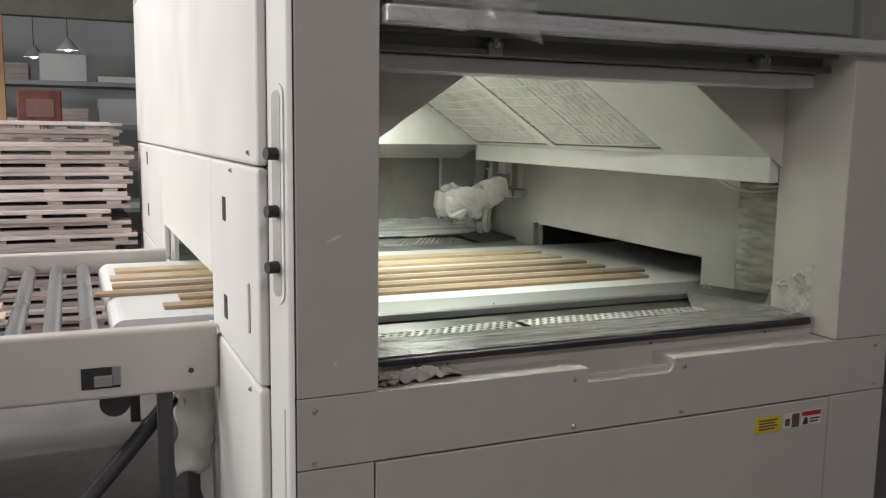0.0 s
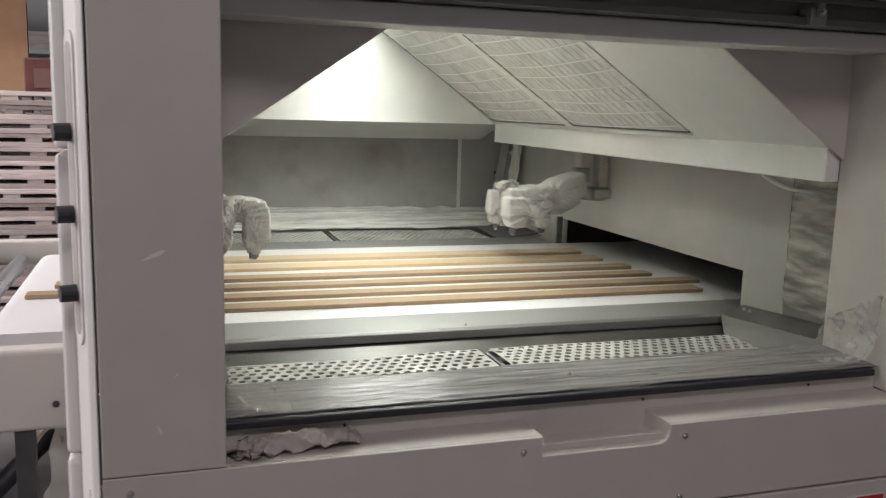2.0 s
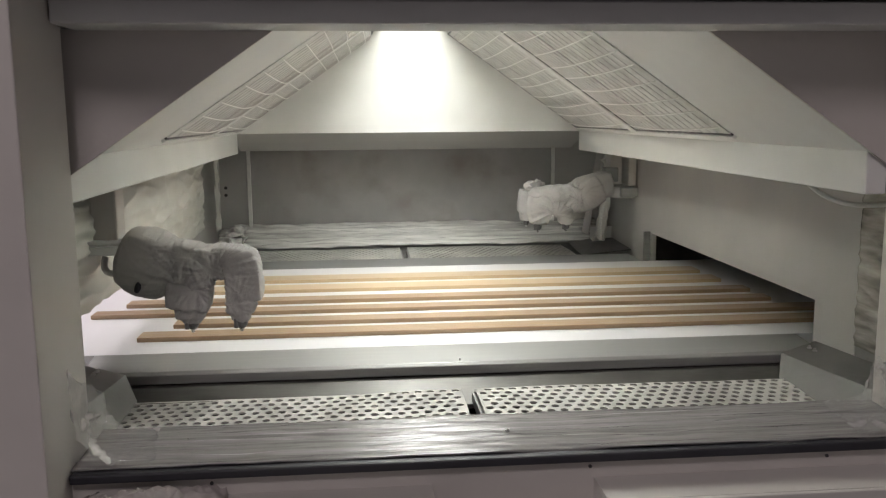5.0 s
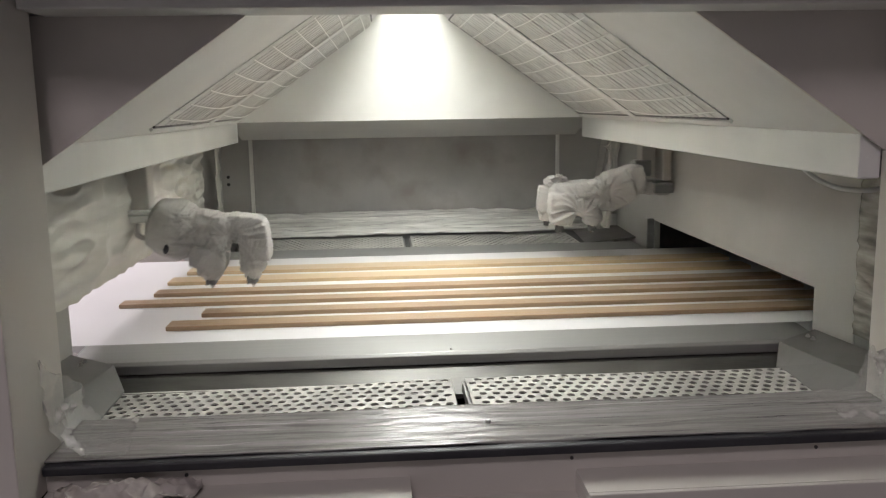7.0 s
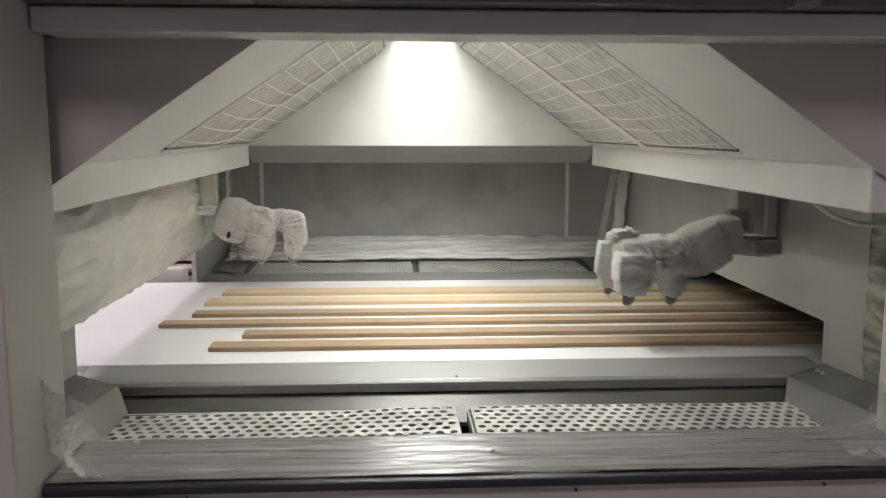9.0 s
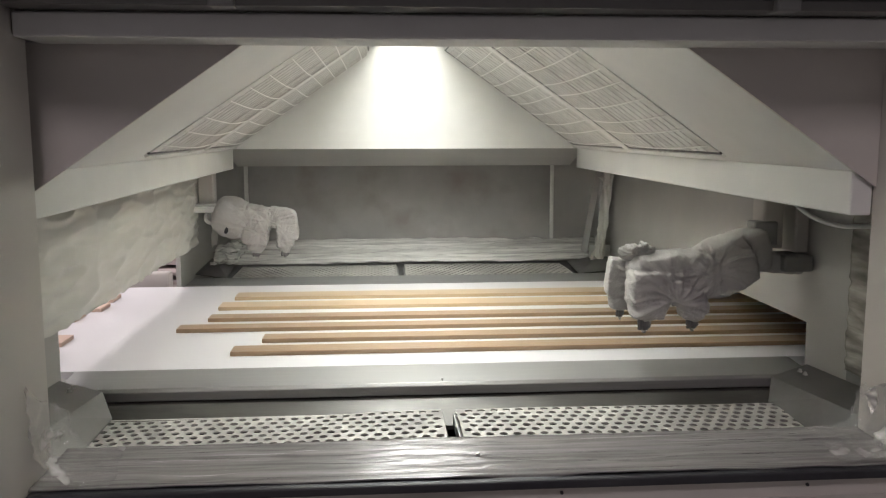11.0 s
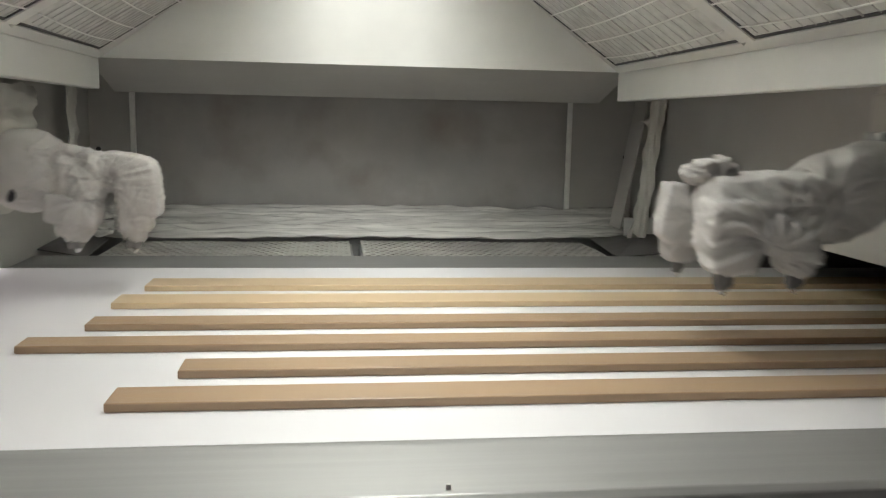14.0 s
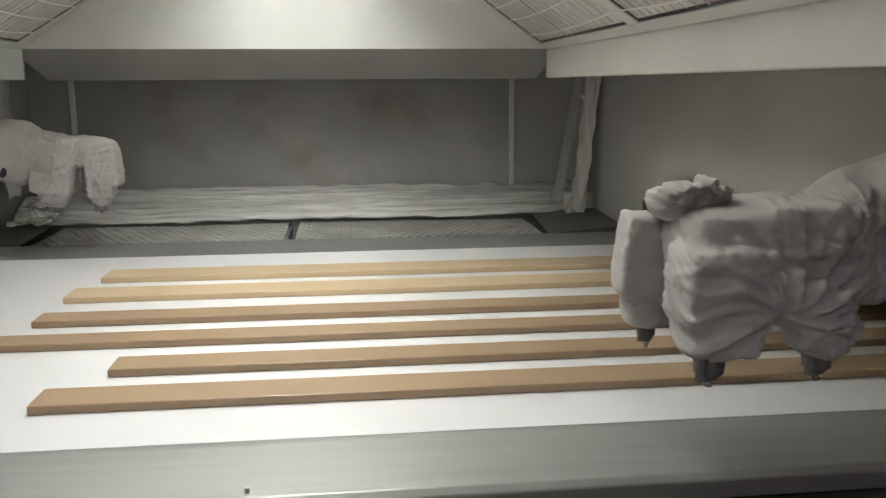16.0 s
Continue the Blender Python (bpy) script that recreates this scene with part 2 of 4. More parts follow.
def cable(name, pts, r, mat, parent=None, label=""):
    cu = bpy.data.curves.new(name, "CURVE")
    cu.dimensions, cu.bevel_depth, cu.bevel_resolution, cu.resolution_u = "3D", r, 2, 8
    sp = cu.splines.new("NURBS")
    sp.points.add(len(pts) - 1)
    for p, c in zip(sp.points, pts):
        p.co = (*c, 1)
    sp.use_endpoint_u, sp.order_u = True, 4
    cu.materials.append(mat)
    ob = new(name, cu)
    if parent is not None:
        ob.parent = parent
    if label:
        tagged(ob, label)
    return ob


def folds(p, k, seed, stretch=(1, 1, 1)):
    q = Vector((p[0] * stretch[0], p[1] * stretch[1], p[2] * stretch[2])) * k + Vector((seed * 7.3, seed * 3.1, seed))
    return 1 - 2 * abs(noise.noise(q)) + 0.4 * noise.noise(q * 2.7)


def sheet(o, u, v, nu, nv, amp, k, seed, stretch=(1, 1, 1), sag=0.0, ragged=0.0, thick=0.002):
    """A crumpled film: from o along u and v, creased along its normal, thin but with two sides."""
    o, u, v = Vector(o), Vector(u), Vector(v)
    nrm = u.cross(v).normalized()
    bm = bmesh.new()
    grid = []
    for j in range(nv + 1):
        row = []
        for i in range(nu + 1):
            a, b = i / nu, j / nv
            p = o + u * a + v * b
            p += nrm * (amp * folds(p, k, seed, stretch) + sag * math.sin(math.pi * a) * math.sin(math.pi * b))
            if ragged and j in (0, nv):
                p += v.normalized() * ragged * noise.noise(p * 14 + Vector((seed, 0, 0)))
            if ragged and i in (0, nu):
                p += u.normalized() * ragged * noise.noise(p * 14 + Vector((0, seed, 0)))
            row.append(bm.verts.new(p))
        grid.append(row)
    for j in range(nv):
        for i in range(nu):
            bm.faces.new((grid[j][i], grid[j][i + 1], grid[j + 1][i + 1], grid[j + 1][i]))
    bm.normal_update()
    if thick:
        bmesh.ops.solidify(bm, geom=list(bm.faces), thickness=thick)
    return bm


def sweep(pts, r, seg=5):
    """One unbroken round bar along pts."""
    bm = bmesh.new()
    rings = []
    for i, p in enumerate(pts):
        d = (pts[min(i + 1, len(pts) - 1)] - pts[max(i - 1, 0)]).normalized()
        a = d.orthogonal().normalized() if not rings else (last - d * last.dot(d)).normalized()
        last = a
        b = d.cross(a)
        rings.append([bm.verts.new(p + (a * math.cos(2 * math.pi * k / seg) + b * math.sin(2 * math.pi * k / seg)) * r) for k in range(seg)])
    for u, v in zip(rings, rings[1:]):
        for k in range(seg):
            bm.faces.new((u[k], u[(k + 1) % seg], v[(k + 1) % seg], v[k]))
    bm.faces.new(rings[0][::-1]), bm.faces.new(rings[-1])
    return bm


def bolt(parent, x, y, z, r=0.0052, axis=(0, -1, 0), mat=None):
    bm = bmesh.new()
    a = Vector(axis)
    c = Vector((x, y, z))
    tube(bm, c, c + a * 0.003, r * 1.35, seg=14)
    tube(bm, c + a * 0.003, c + a * 0.009, r, r * 0.75, seg=6)
    return part("bolt", bm, mat or CHROME, parent)


# ---- hall ----
def hall():
    tagged(part("floor", boxes((-9, 9, -8, 11, -0.1, 0)), CONCRETE), "dusty grey concrete factory floor", "floor", kind="structure")
    tagged(part("wall_north", boxes((-9, 9, 11, 11.2, 0, 6)), HALLWALL), "pale plastered factory wall", "wall", kind="structure")
    tagged(part("wall_south", boxes((-9, 9, -8.2, -8, 0, 6)), HALLWALL), "pale plastered factory wall", "wall", kind="structure")
    tagged(part("wall_east", boxes((9, 9.2, -8, 11, 0, 6)), HALLWALL), "pale plastered factory wall", "wall", kind="structure")
    tagged(part("wall_west", boxes((-9.2, -9, -8, 11, 0, 1.5), (-9.2, -9, -8, 11, 4.4, 6), (-9.2, -9, -8, -2, 1.5, 4.4), (-9.2, -9, 6, 11, 1.5, 4.4)), HALLWALL),
           "plastered factory wall with a wide window band", "wall", kind="structure")
    tagged(part("ceiling", boxes((-9, 9, -8, 11, 6, 6.1)), CEILING), "dark sheet metal factory roof", "ceiling", kind="structure")
    for y in (6.2, 8.8):
        tagged(part("trim", boxes((-9, 9, y, y + 0.18, 2.75, 3.05), bevel=0.01), OLIVE), "olive grey steel roof beam", "beam", kind="structure")


def gather(x, side, seed):
    """Film drawn from the face of a jamb round its edge and down in a hollow curve onto the sill."""
    bm = bmesh.new()
    rows = []
    nu, nv = 54, 40
    for j in range(nv + 1):
        y = 0.108 + 0.20 * j / nv
        rad = 0.062 + 0.03 * (1 - j / nv)
        row = []
        for i in range(nu + 1):
            u = i / nu
            if u < 0.25:
                p = Vector((x + side * 0.004, y, 0.887 + rad + (0.095 - 0.07 * j / nv) * (0.25 - u) / 0.25))
                n = Vector((side, 0, 0.2))
            elif u < 0.75:
                a = math.pi / 2 * (u - 0.25) / 0.5
                p = Vector((x + side * (0.004 + rad * (1 - math.cos(a))), y, 0.889 + rad * (1 - math.sin(a))))
                n = Vector((side * math.cos(a), 0, math.sin(a)))
            else:
                p = Vector((x + side * (0.004 + rad + 0.05 * (u - 0.75) / 0.25), y, 0.890))
                n = Vector((0, 0, 1))
            edge = math.sin(math.pi * u) ** 0.5
            p += n * (0.0035 + edge * 0.0095 * abs(folds(p, 34, seed, (0.9, 0.35, 0.9))))
            if j == 0:
                p.y += 0.01 * noise.noise(p * 45 + Vector((seed, 0, 0)))
            if i in (0, nu):
                p += Vector((side * 0.008 * (i > 0), 0, 0.02 * (i == 0))) * noise.noise(p * 45)
            row.append(bm.verts.new(p))
        rows.append(row)
    for j in range(nv):
        for i in range(nu):
            bm.faces.new((rows[j][i], rows[j][i + 1], rows[j + 1][i + 1], rows[j + 1][i]))
    bmesh.ops.recalc_face_normals(bm, faces=bm.faces)
    return bm


def spray_machine():
    M = thing("spray_machine", "cream white enclosed spray coating booth on the factory floor", "machine")
    # front panels
    part("left_jamb", prism([(-0.574, 0), (-0.352, 0), (-0.352, 0.235), (-0.38, 0.235), (-0.38, 0.03), (-0.574, 0.03)], "z", 0.831, 2.35, 0.003), PAINT, M, "beige painted jamb with pale scuffs")
    part("right_jamb", prism([(1.56, 0.03), (1.34, 0.03), (1.34, 0.31), (1.31, 0.31), (1.31, 0), (1.56, 0)], "z", 0.831, 2.35, 0.003), PAINT, M)
    for x, z, ln, tilt in ((-0.475, 1.246, 0.045, 24), (-0.472, 0.918, 0.022, -65), (-0.44, 1.02, 0.012, 40)):
        bm = bmesh.new()
        bmesh.ops.create_cone(bm, cap_ends=True, segments=10, radius1=1, radius2=1, depth=1)
        for v in bm.verts:
            w = 0.16 * (1 + 0.5 * v.co.x)
            v.co = Vector((v.co.x * ln / 2, v.co.z * 0.0006, v.co.y * ln / 2 * w))
        part("scuff", bm, WHITE, M, "pale scuff mark on the paint", m=pose(x, -0.0004, z, 0, -tilt, 0))
    # lower cover with a notch in its top edge
    nx0, nx1, top, nz = 0.312, 0.628, 0.829, 0.785
    arc = [(nx1 - 0.03 + 0.03 * math.sin(a), nz + 0.03 - 0.03 * math.cos(a)) for a in (0, 0.4, 0.8, 1.2, 1.57)]
    prof = [(-0.574, 0.636), (1.56, 0.636), (1.56, top), (nx1, top)] + arc[::-1] + [(nx0, nz), (nx0, top), (-0.574, top)]
    cover = part("lower_cover", prism(prof, "y", 0, 0.012, 0.002), PAINT, M, "beige sheet steel cover with a notch in its top edge")
    part("ledge", boxes((-0.352, nx0, 0.012, 0.115, 0.815, 0.829), (nx1, 1.31, 0.012, 0.115, 0.815, 0.829), (nx0, nx1, 0.012, 0.115, 0.772, nz),
                        (nx0 - 0.008, nx0, 0.013, 0.114, 0.774, 0.8145), (nx1, nx1 + 0.008, 0.013, 0.114, 0.774, 0.8145)), PAINT, M)
    for x, z in ((-0.527, 0.797), (-0.529, 0.654), (0.266, 0.800), (0.264, 0.655), (0.665, 0.800), (0.662, 0.654), (1.50, 0.800), (1.505, 0.66)):
        bolt(cover, x, 0, z)
    part("recess_wall", boxes((-0.352, 1.31, 0.115, 0.125, 0.772, 0.866)), PAINT, M)
    part("seal_strip", boxes((-0.350, 1.29, 0.092, 0.118, 0.868, 0.886), bevel=0.004), BLACK, M, "black rubber seal strip")
    for x in (-0.1, 0.62, 1.1):
        part("rivet", tube(bmesh.new(), (x, 0.115, 0.852), (x, 0.112, 0.852), 0.0035), DARK, M)
    part("sill", boxes((-0.40, 1.36, 0.118, 0.31, 0.845, 0.880), bevel=0.004), STEEL, M)
    part("sill_film", sheet((-0.352, 0.112, 0.887), (1.662, 0, 0), (0, 0.205, 0.002), 220, 26, 0.0042, 10, 3, (0.45, 5, 1)), SILLFILM, M, "crinkled clear film stretched over the sill", True)
    bolt(M, 0.474, 0.216, 0.886, 0.006, (0, 0, 1))
    # lower body and access panel
    body = part("lower_body", boxes((-0.574, -0.363, 0.0, 0.02, 0.03, 0.632), (1.301, 1.56, 0.0, 0.02, 0.03, 0.632), (-0.60, 1.56, 0.03, 0.05, 0.0, 0.80), bevel=0.002), PAINT, M)
    panel = part("access_panel", boxes((-0.359, 1.297, -0.002, 0.018, 0.06, 0.630), bevel=0.003), PAINT, M, "large beige removable service panel")

    def label(x0, x1, z0, z1, mat, text):
        return part("warning_label", boxes((x0, x1, -0.0045, -0.002, z0, z1)), mat, panel, text)

    yl = label(0.968, 1.082, 0.538, 0.592, YELLOW, "yellow warning label with dark print")
    for i in range(4):
        part("print_line", boxes((0.985, 1.066 - 0.012 * (i % 2), -0.0052, -0.0045, 0.578 - 0.010 * i, 0.583 - 0.010 * i)), BROWN, yl)
    wl = label(1.095, 1.165, 0.540, 0.592, WHITE, "white pictogram label with a dark half")
    part("pictogram", boxes((1.13, 1.163, -0.0052, -0.0045, 0.542, 0.590), (1.10, 1.122, -0.0052, -0.0045, 0.55, 0.575)), BROWN, wl)
    rl = label(1.172, 1.262, 0.542, 0.594, WHITE, "white label with a red heading")
    part("heading", boxes((1.174, 1.260, -0.0052, -0.0045, 0.576, 0.592)), RED, rl)
    part("pictogram", prism([(1.178, 0.546), (1.205, 0.546), (1.200, 0.572), (1.186, 0.570)], "y", -0.0052, -0.0045), INK, rl)
    part("print_line", boxes((1.212, 1.256, -0.0052, -0.0045, 0.562, 0.567), (1.212, 1.248, -0.0052, -0.0045, 0.552, 0.557)), INK, rl)
    # rounded corner strip with its slotted light column
    strip = part("corner_strip", prism([(-0.578, 0.0), (-0.592, 0.012), (-0.617, 0.100), (-0.617, 0.118), (-0.590, 0.118), (-0.578, 0.03)], "z", 0.02, 2.35, 0.004), SIDEPAINT, M, "white rounded corner strip with an oblong slot")
    d = Vector((-0.025, 0.088, 0)).normalized()
    nrm = Vector((-0.088, -0.025, 0)).normalized()
    mid = Vector((-0.6045, 0.056, 0))

    def capsule(w, z0, z1, out, deep):
        bm = bmesh.new()
        ring = []
        for k in range(24):
            a = 2 * math.pi * k / 24
            cx, cz = w * math.cos(a), w * math.sin(a) + (z1 - w if math.sin(a) >= 0 else z0 + w)
            ring.append(mid + d * cx + Vector((0, 0, cz)))
        a = [bm.verts.new(p + nrm * out) for p in ring]
        b = [bm.verts.new(p - nrm * deep) for p in ring]
        bm.faces.new(a), bm.faces.new(b[::-1])
        for i in range(24):
            bm.faces.new((a[i], b[i], b[(i + 1) % 24], a[(i + 1) % 24]))
        bmesh.ops.recalc_face_normals(bm, faces=bm.faces)
        return bm
    part("slot_rim", capsule(0.034, 1.075, 1.640, 0.004, 0.004), SIDEPAINT, strip)
    part("slot_inset", capsule(0.022, 1.095, 1.620, 0.0052, 0.004), OLDSTEEL, strip, "dark grey slot inset")
    for z in (1.462, 1.316, 1.172):
        c = mid + Vector((0, 0, z))
        part("knob", tube(bmesh.new(), c, c + nrm * 0.034, 0.0165, 0.0155, 16), BLACK, strip, "black rubber knob")
    # left flank with infeed slot
    for y0, y1, z0, z1 in ((0.122, 4.3, 1.428, 2.35), (0.122, 0.93, 0.835, 1.422), (0.93, 2.62, 1.015, 1.422), (2.62, 4.3, 0.835, 1.422), (0.122, 4.3, 0.03, 0.829)):
        part("side_panel", boxes((-0.645, -0.612, y0, y1, z0, z1), bevel=0.012, seg=3), SIDEPAINT, M, "glossy white side panel")
    for y, z in ((0.62, 1.235), (0.62, 0.92), (3.5, 1.30), (3.5, 0.98)):
        part("latch_slot", boxes((-0.648, -0.644, y, y + 0.05, z, z + 0.075)), BLACK, M)
    for y, z in ((0.22, 1.46), (0.5, 1.40), (0.24, 0.80)):
        bolt(M, -0.645, y, z, 0.006, (-1, 0, 0))
    part("side_handle", boxes((-0.653, -0.645, 0.235, 0.255, 0.96, 1.10), bevel=0.003), SIDEPAINT, M)
    part("right_flank", boxes((1.545, 1.575, 0.03, 0.93, 0.0, 2.35), (1.545, 1.575, 2.62, 3.4, 0, 2.35), (1.545, 1.575, 0.93, 2.62, 1.0, 2.35), (1.545, 1.575, 0.93, 2.62, 0, 0.82)), PAINT, M)
    part("roof", boxes((-0.645, 1.575, 0.0, 4.3, 2.352, 2.38)), PAINT, M)
    part("back_cover", boxes((-0.612, 1.545, 3.40, 3.42, 0, 2.35)), PAINT, M)
    # lintel, raised sash
    part("lintel", boxes((-0.350, 1.308, 0.17, 0.31, 1.692, 1.735), bevel=0.004), HOOD, M)
    for d in ((0.10, 0.17, 1.738, 1.756), (0.14, 0.17, 1.757, 1.80), (0.07, 0.09, 1.785, 1.80)):
        part("track_rail", boxes((-0.350, 1.308, *d), bevel=0.002), PLATE, M, "dull grey sash track rail")
    part("header", boxes((-0.574, 1.56, 0.032, 0.06, 1.86, 2.35)), PAINT, M)
    for x in (0.0, 0.98):
        cl = part("clamp", boxes((x, x + 0.045, 0.085, 0.13, 1.735, 1.775), (x + 0.012, x + 0.03, 0.075, 0.1, 1.755, 1.80), bevel=0.004), STEEL, M)
        bolt(cl, x + 0.02, 0.075, 1.765, 0.006)
    sash = part("sash_rail", boxes((-0.345, 1.66, -0.03, 0.028, 1.792, 1.842), bevel=0.008, seg=3), ALU, M, "shiny aluminium bottom rail of the raised sash")
    part("pane", boxes((-0.340, 1.655, -0.006, 0.002, 1.842, 2.33)), GLASS, sash)
    part("film_remnant", sheet((-0.34, -0.034, 1.90), (0.42, 0, -0.03), (0.02, -0.01, -0.10), 30, 10, 0.012, 9, 8, (1, 1, 1), ragged=0.02), FILM, sash, "torn scrap of clear film", True)
    # gussets closing the front of the hood
    part("front_gusset", prism([(-0.42, 1.385), (0.027, 1.694), (-0.42, 1.694)], "y", 0.296, 0.306), PAINT, M)
    part("front_gusset", prism([(1.309, 1.412), (1.309, 1.694), (0.897, 1.694)], "y", 0.296, 0.306), PAINT, M)
    part("front_gable", boxes((-0.60, 1.53, 0.308, 0.325, 1.735, 2.33)), HOOD, M)
    # hood slopes, gable and lamp box
    part("hood_slope", prism([(1.262, 1.445), (0.560, 1.957), (0.560, 1.972), (1.275, 1.452)], "y", 0.307, 2.795), HOOD, M, "sloping white hood panel")
    part("hood_slope", prism([(-0.407, 1.445), (0.300, 1.957), (0.300, 1.972), (-0.420, 1.452)], "y", 0.307, 2.795), HOOD, M, "sloping white hood panel")
    part("gable", boxes((-0.45, 1.30, 2.796, 2.81, 1.447, 2.34)), HOOD, M, "white end wall of the hood")
    part("lamp_box", boxes((0.285, 0.299, 0.325, 2.795, 1.972, 2.32), (0.561, 0.575, 0.325, 2.795, 1.972, 2.32), (0.285, 0.575, 0.325, 2.795, 2.32, 2.335)), HOOD, M)
    for x in (0.36, 0.50):
        part("lamp_tube", tube(bmesh.new(), (x, 0.5, 2.295), (x, 2.7, 2.295), 0.013), TUBE, M, "white fluorescent tube")
    for x0, x1 in ((1.262, 1.309), (-0.45, -0.407)):
        part("rim_beam", boxes((x0, x1, 0.309, 2.80, 1.352, 1.446), bevel=0.004), HOOD, M)
    part("back_rim", prism([(2.79, 1.447), (2.81, 1.447), (3.12, 1.375), (3.12, 1.352)], "x", -0.44, 1.30), DUSTY, M)
    part("ceiling_plate", boxes((1.30, 1.545, 0.31, 3.40, 1.452, 1.462), (-0.612, -0.445, 0.31, 3.40, 1.452, 1.462), (-0.445, 1.30, 3.05, 3.40, 1.452, 1.462)), DUSTY, M)
    # filters with wire grids on both slopes
    for side, (bx, tx) in enumerate(((1.262, 0.560), (-0.407, 0.300))):
        base, up = Vector((bx, 0, 1.445)), Vector((tx - bx, 0, 0.512)).normalized()
        inn = Vector((0, 1, 0)).cross(up)
        if inn.z > 0:
            inn = -inn
        for y0, y1 in ((0.92, 1.775), (1.855, 2.72)) if side == 0 else ((1.14, 1.93), (2.01, 2.68)):
            lean = 0.10 if side == 0 else 0.36

            def at(s, y, h, lean=lean, base=base, up=up, inn=inn):
                return base + up * s + Vector((0, y + lean * (s - 0.10), 0)) + inn * h

            def slab(bm, s0, s1, ya, yb, h0, h1):
                vs = [bm.verts.new(at(s, y, h)) for h in (h0, h1) for s, y in ((s0, ya), (s1, ya), (s1, yb), (s0, yb))]
                for f in ((0, 1, 2, 3), (4, 5, 6, 7), (0, 1, 5, 4), (1, 2, 6, 5), (2, 3, 7, 6), (3, 0, 4, 7)):
                    bm.faces.new([vs[i] for i in f])
                bmesh.ops.recalc_face_normals(bm, faces=bm.faces)
            bm = bmesh.new()
            slab(bm, 0.045, 0.80, y0, y1, 0.001, 0.004)
            fl = part("filter", bm, FILTER, M, "pale fleece air filter behind a wire grid")
            bm = bmesh.new()
            for s0, s1, ya, yb in ((0.040, 0.047, y0 - 0.006, y1 + 0.006), (0.798, 0.805, y0 - 0.006, y1 + 0.006), (0.047, 0.798, y1, y1 + 0.008)):
                slab(bm, s0, s1, ya, yb, 0.001, 0.0065)
            part("edge_gap", bm, DARK, fl)
            bm = bmesh.new()
            for s0, s1, ya, yb in ((0.030, 0.039, y0 - 0.01, y1 + 0.01), (0.039, 0.80, y1 + 0.009, y1 + 0.071)) if y0 < 1.5 else ((0.030, 0.039, y0 - 0.01, y1 + 0.01),):
                slab(bm, s0, s1, ya, yb, 0.001, 0.010)
            part("filter_frame", bm, HOOD, fl)
            for k in range(10):
                s = 0.085 + k * 0.073
                pts = [at(s + 0.006 * math.sin(k * 2.1 + side), y0 + (y1 - y0) * i / 8, 0.010 + 0.016 * math.sin(math.pi * i / 8)) for i in range(9)]
                part("cross_wire", sweep(pts, 0.0021), WIRE, fl)
            m = 18
            for k in range(1, m):
                y = y0 + (y1 - y0) * k / m + 0.003 * math.sin(k * 5.3)
                h = 0.009 + 0.015 * math.sin(math.pi * k / m)
                bm = tube(bmesh.new(), at(0.06, y, h), at(0.78, y, h), 0.0020 if k == 9 else 0.0008, seg=4, caps=False)
                part("long_wire", bm, DUSTY, fl)
    # side walls with the belt slots
    for x0, x1, top in ((1.521, 1.545, 0.977), (-0.612, -0.592, 1.010)):
        part("inner_wall", boxes((x0, x1, 0.735, 3.357, top, 1.452), (x0, x1, 0.735, 0.955, 0.60, top), (x0, x1, 2.43, 3.357, 0.60, top), (x0, x1, 0.955, 2.43, 0.55, 0.80)), DUSTY, M, "dusty off-white inner wall with a belt slot")
        part("front_inner_wall", boxes((x0, x1, 0.31, 0.731, 0.60, 1.452)), STEEL, M)
    part("wall_film", sheet((1.515, 0.725, 0.90), (0, -0.41, 0), (0, 0, 0.43), 60, 60, 0.008, 9, 5, (1, 1.0, 3)), WALLFILM, M, "crinkled clear film over a wall recess", True)
    # added box, coloured dark as the shade beyond the outlet slot
    part("outlet_shade_box", boxes((1.58, 2.6, 0.9, 0.93, 0.4, 1.02), (1.58, 2.6, 2.62, 2.65, 0.4, 1.02), (1.58, 2.6, 0.9, 2.65, 1.02, 1.05), (2.6, 2.63, 0.9, 2.65, 0.4, 1.05)), PIT, M, "added dark box that shades the belt outlet")
    # back wall
    part("back_wall", boxes((-0.431, 1.252, 3.357, 3.38, 0.80, 1.452)), OLDSTEEL, M, "dull grey oversprayed back plate")
    for x0, x1 in ((1.252, 1.521), (-0.592, -0.431)):
        part("back_side_wall", boxes((x0, x1, 3.352, 3.38, 0.80, 1.452)), DUSTY, M)
    for x in (-0.431, 1.252):
        part("corner_post", boxes((x - 0.010, x + 0.010, 3.335, 3.351, 0.90, 1.45), bevel=0.003), WIRE, M)
    for z in (1.105, 1.145):
        for x in (1.49, -0.56):
            part("rivet", tube(bmesh.new(), (x, 3.352, z), (x, 3.347, z), 0.009), DARK, M)
    # stainless aprons beside the belt, pits
    ap = part("front_apron", prism([(1.055, 0.849), (1.04, 0.849), (0.905, 0.838), (0.895, 0.830), (0.895, 0.805), (0.91, 0.800), (1.055, 0.80)], "x", -0.590, 1.519, 0.0015, 1), STEEL, M, "brushed stainless apron along the belt")
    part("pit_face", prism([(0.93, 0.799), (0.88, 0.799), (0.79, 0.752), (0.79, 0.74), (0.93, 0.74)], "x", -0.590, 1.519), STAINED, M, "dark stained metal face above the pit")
    bolt(ap, 0.455, 0.918, 0.836, 0.0036, (0, 0, 1), OLDSTEEL)
    part("back_apron", boxes((-0.590, 1.492, 2.432, 2.69, 0.825, 0.842), (-0.590, 1.492, 2.665, 2.69, 0.76, 0.825), bevel=0.002), STEEL, M, "brushed stainless rear apron")
